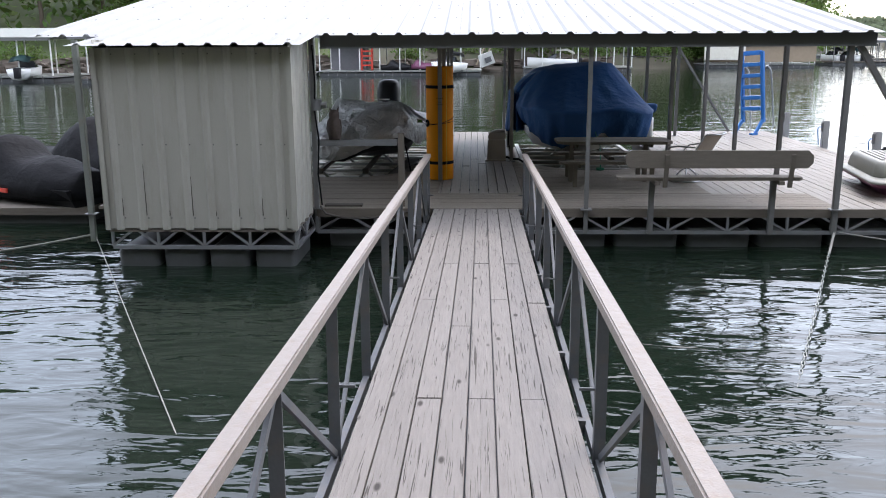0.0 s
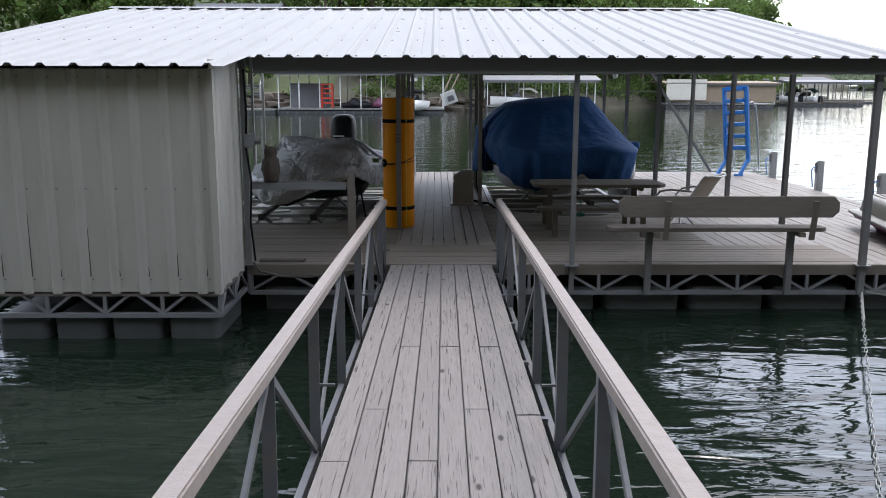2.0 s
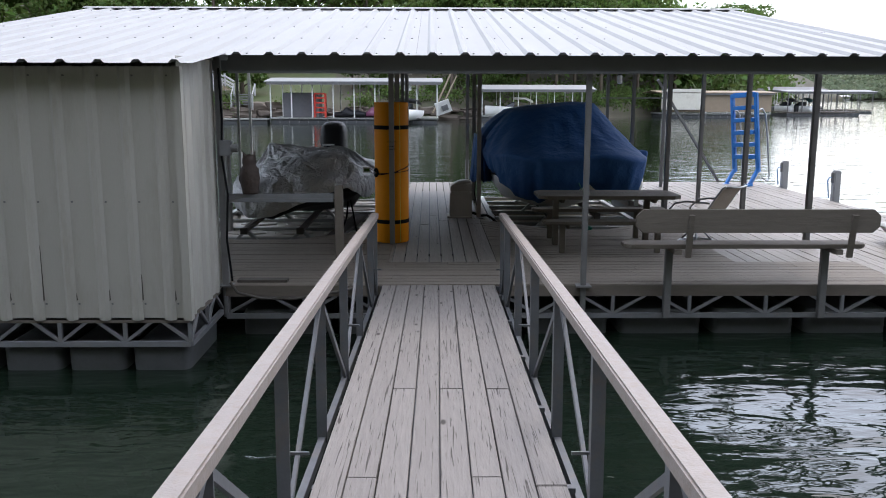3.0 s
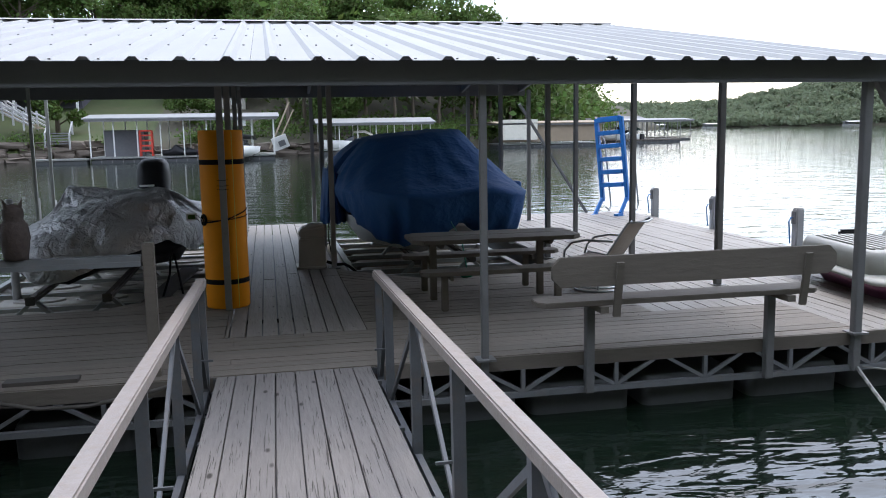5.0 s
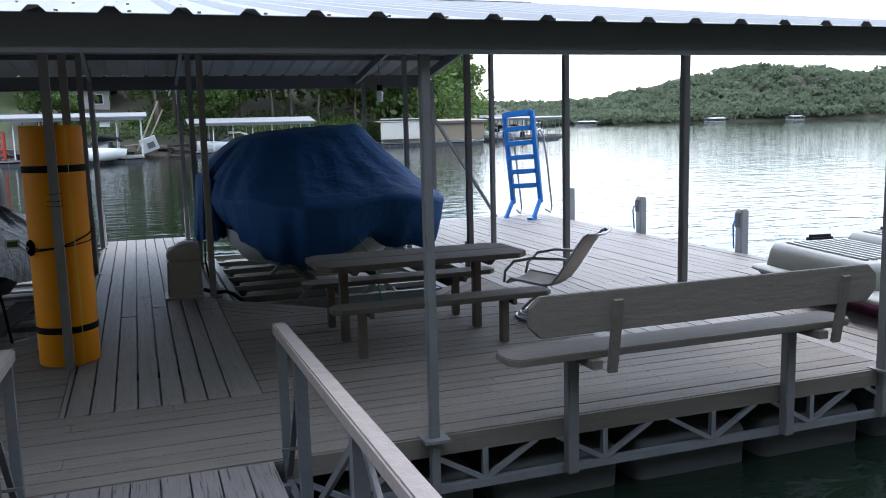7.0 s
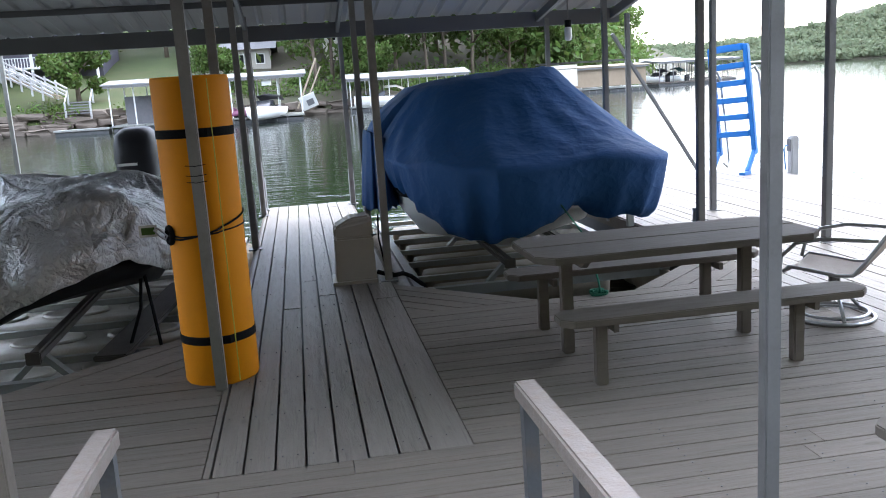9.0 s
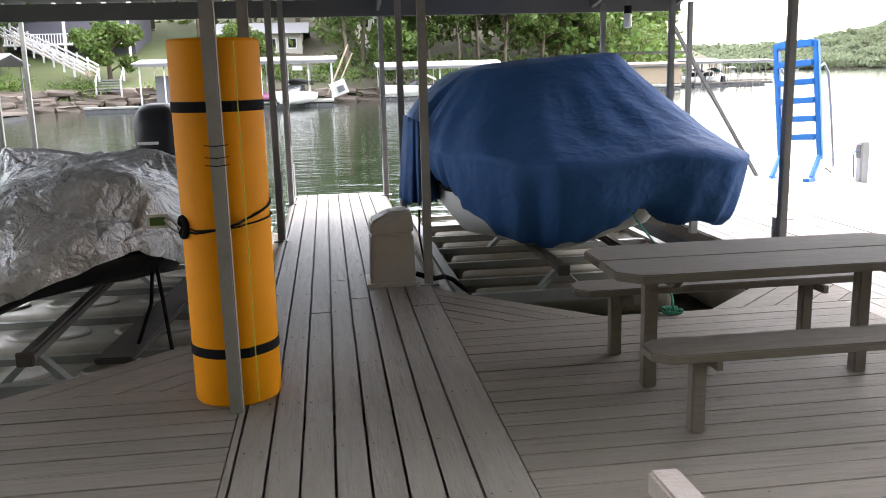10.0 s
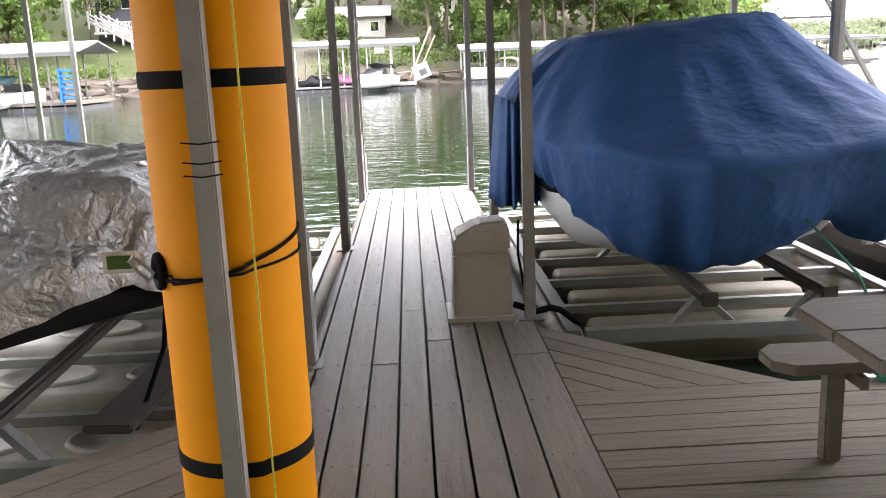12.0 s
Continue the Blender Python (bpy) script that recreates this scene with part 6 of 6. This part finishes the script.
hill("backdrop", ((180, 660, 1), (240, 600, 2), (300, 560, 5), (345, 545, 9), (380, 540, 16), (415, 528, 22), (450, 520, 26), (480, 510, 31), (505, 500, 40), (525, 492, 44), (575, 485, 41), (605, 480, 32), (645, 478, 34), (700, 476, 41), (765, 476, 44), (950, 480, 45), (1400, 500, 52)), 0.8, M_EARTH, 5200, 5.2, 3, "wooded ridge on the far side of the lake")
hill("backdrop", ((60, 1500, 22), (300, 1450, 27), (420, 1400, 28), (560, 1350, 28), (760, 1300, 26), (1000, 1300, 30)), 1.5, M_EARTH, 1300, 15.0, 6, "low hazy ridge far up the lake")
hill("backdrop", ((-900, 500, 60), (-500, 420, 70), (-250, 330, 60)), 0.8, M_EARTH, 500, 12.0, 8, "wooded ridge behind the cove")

bh = thing("far_boathouse", (262, 558, WATER), "small pale boathouse on the far shore", "boathouse", "far boathouses")
part("platform", box(-7, 7, -3, 3, 0.2, 0.8), M_GALV, bh)
part("roof", loft([[(x, -4, 2.6), (x, 0, 3.4), (x, 4, 2.6), (x, 0, 3.0)] for x in (-7.5, 7.5)]), M_GALV, bh)
for x in (-6.8, -2.3, 2.3, 6.8):
    part("post", bar((x, -3, 0.8), (x, -3, 2.7), 0.4), M_POST, bh)
part("back_room", box(-6, 0, 1, 3, 0.8, 2.6), M_SLATE, bh)
rng = random.Random(14)
for x in (243, 297, 388, 452, 530, 575, 680):
    sy = float(np.interp(x, (190, 230, 270, 300, 350, 420, 480, 560, 700, 950), (600, 575, 560, 545, 530, 520, 515, 510, 505, 500)))
    copy_thing(bh, pose(x, sy - 6, WATER, 0, 0, rng.uniform(-15, 15)))


# ---- left of the shed ----
ski_dock = thing("watercraft_dock", (0, 0, 0), "low weathered float with two covered watercraft", "float")
part("deck", box(-9.6, -6.2, 13.0, 16.2, -0.42, -0.30), M_FURN, ski_dock)
part("float", box(-9.5, -6.3, 13.1, 16.1, -0.8, -0.42), M_FLOAT, ski_dock)
covered_ski(-7.75, 14.1, -0.30, 62, M_VINYL, "black covered watercraft with a red mark on its cover", 1.12, M_RED)
covered_ski(-6.9, 15.5, -0.30, 62, M_VINYL, "dark grey covered watercraft behind the first", 1.3, M_WHITE)


# ---- the bank that the gangway starts from, behind the walker ----
# out of view: slope and woods are added to block sky light from behind
bm = bmesh.new()
ds = (-4.2, -3.4, -2.6, 0, 4, 12, 25, 50, 90)
zs = (-1.6, -0.2, 0.42, 0.55, 2.5, 8, 17, 30, 42)
cols = np.linspace(-120, 120, 61)
g = [[bm.verts.new((x, -3.4 - d - 1.2 * noise.noise(Vector((x * 0.1, 0, 2))) * (0 if abs(x) < 4 else 1), z + (0.5 * noise.noise(Vector((x * 0.2, d * 0.2, 1))) if d > 0 else 0))) for d, z in zip(ds, zs)] for x in cols]
for i in range(len(cols) - 1):
    for j in range(len(ds) - 1):
        bm.faces.new((g[i][j], g[i][j + 1], g[i + 1][j + 1], g[i + 1][j]))
solo("ground", bm, M_EARTH, "unseen home bank where the gangway begins, steep to block sky light", "ground", kind="structure", smooth=True)
r = np.random.RandomState(17)
cs, ss = [], []
for k in range(520):
    x, d = r.uniform(-80, 80), r.uniform(6, 40)
    q = r.normal(size=(110, 3)) * np.array([1.8, 1.8, 2.4])
    cs.append(np.array([x, -3.4 - d, np.interp(d, ds, zs) + r.uniform(3, 16)]) + q)
    ss.append(r.uniform(0.35, 0.8, 110))
tagged(new("woods", leaf_mesh("woods", M_LEAF, np.concatenate(cs), np.concatenate(ss), 18)), "unseen green woods on the home bank, added to block sky light", "woods", kind="stuff")


# ---- deck boards ----
def clip_half(poly, nx, ny, c):
    """The part of a convex outline where nx*x + ny*y <= c."""
    out = []
    for (x0, y0), (x1, y1) in zip(poly, poly[1:] + poly[:1]):
        a, b = nx * x0 + ny * y0 - c, nx * x1 + ny * y1 - c
        if a <= 0:
            out.append((x0, y0))
        if a * b < 0:
            t = a / (a - b)
            out.append((x0 + (x1 - x0) * t, y0 + (y1 - y0) * t))
    return out


def lay_boards(poly, angle, width, mat, seed, length=0.0, gap=0.010):
    """Boards laid side by side along angle over a convex outline, with staggered butt joints."""
    rng = random.Random(seed)
    dx, dy = math.cos(radians(angle)), math.sin(radians(angle))
    nx, ny = -dy, dx
    across = [nx * x + ny * y for x, y in poly]
    along = [dx * x + dy * y for x, y in poly]
    n = max(1, round((max(across) - min(across)) / width))
    w = (max(across) - min(across)) / n
    for i in range(n):
        lo, hi = min(across) + i * w + gap / 2 + rng.uniform(0, 0.0015), min(across) + (i + 1) * w - gap / 2
        strip = clip_half(clip_half(poly, nx, ny, hi), -nx, -ny, -lo)
        if len(strip) < 3:
            continue
        cuts = [min(along) - 1]
        if length:
            c = min(along) + length * rng.uniform(0.35, 1.0)
            while c < max(along) - 0.5:
                cuts.append(c)
                c += length
        cuts.append(max(along) + 1)
        for a, b in zip(cuts, cuts[1:]):
            piece = clip_half(clip_half(strip, dx, dy, b - 0.002), -dx, -dy, -(a + 0.002))
            clean = [p for k, p in enumerate(piece) if math.dist(p, piece[k - 1]) > 0.004]
            if len(clean) < 3:
                continue
            lift = rng.uniform(-0.0025, 0.0025)
            ob = part("plank", prism(clean, -0.040 + lift, lift), mat, dock)


lay_boards([(-2.1, 11.45), (5.45, 11.45), (5.45, 12.75), (-2.1, 12.75)], 0, 0.165, M_DECK_X, 1, 4.9)
lay_boards([(-5.4, 11.56), (-2.1, 11.56), (-2.1, 12.75), (-5.4, 12.75)], 0, 0.165, M_DECK_X, 2)
lay_boards([(-5.4, 12.75), (-0.39, 12.75), (-0.39, 14.46), (-5.4, 14.46)], 0, 0.165, M_DECK_X, 3)
lay_boards([(-1.83, 14.46), (-0.39, 14.46), (-0.39, 15.75)], 42, 0.165, M_DECK_X, 4)
for k, (x0, x1) in enumerate(((-0.39, -0.345), (-0.345, 0.74), (0.74, 0.97))):
    lay_boards([(x0, 12.75), (x1, 12.75), (x1, 22.78), (x0, 22.78)], 90, 0.155 if k < 2 else 0.23, M_DECK_Y, 5 + 20 * k, 4.88, 0.013)
lay_boards([(0.97, 12.75), (3.95, 12.75), (3.95, 15.4), (0.97, 15.4)], 0, 0.165, M_DECK_X, 6)
lay_boards([(0.97, 15.4), (2.08, 15.4), (0.97, 16.5)], -44.7, 0.165, M_DECK_X, 7)
lay_boards([(2.9, 15.4), (4.15, 15.4), (4.15, 16.55)], 42.6, 0.165, M_DECK_X, 8)
lay_boards([(3.95, 12.75), (5.45, 12.75), (5.45, 15.4), (3.95, 15.4)], 90, 0.165, M_DECK_Y, 9)
lay_boards([(5.45, 11.45), (8.1, 11.45), (8.1, 15.4), (5.45, 15.4)], 90, 0.165, M_DECK_Y, 10)
lay_boards([(4.15, 15.4), (8.1, 15.4), (8.1, 22.85), (4.15, 22.85)], 90, 0.165, M_DECK_Y, 11, 4.2)

# nail heads over the joists of the walkway and the gangway's near deck
nails = bmesh.new()
rng = random.Random(21)
for k in range(17):
    y = 12.9 + k * 0.61
    for i in range(8):
        for o in (0.035, 0.118):
            x = -0.345 + i * 0.155 + o + rng.uniform(-0.006, 0.006)
            yy = y + rng.uniform(-0.012, 0.012)
            prism([(x + 0.0042 * math.cos(a * math.pi / 3), yy + 0.0042 * math.sin(a * math.pi / 3)) for a in range(6)], 0.0, 0.0042, nails)
for k in range(8):
    x = 1.3 + k * 0.61
    for i in range(8):
        for o in (0.04, 0.125):
            yy = 11.45 + i * 0.1625 + o + rng.uniform(-0.006, 0.006)
            xx = x + rng.uniform(-0.012, 0.012)
            prism([(xx + 0.0042 * math.cos(a * math.pi / 3), yy + 0.0042 * math.sin(a * math.pi / 3)) for a in range(6)], 0.0, 0.0042, nails)
tagged(part("nail_heads", nails, M_POST, dock, "small dark nail heads"), kind="stuff")
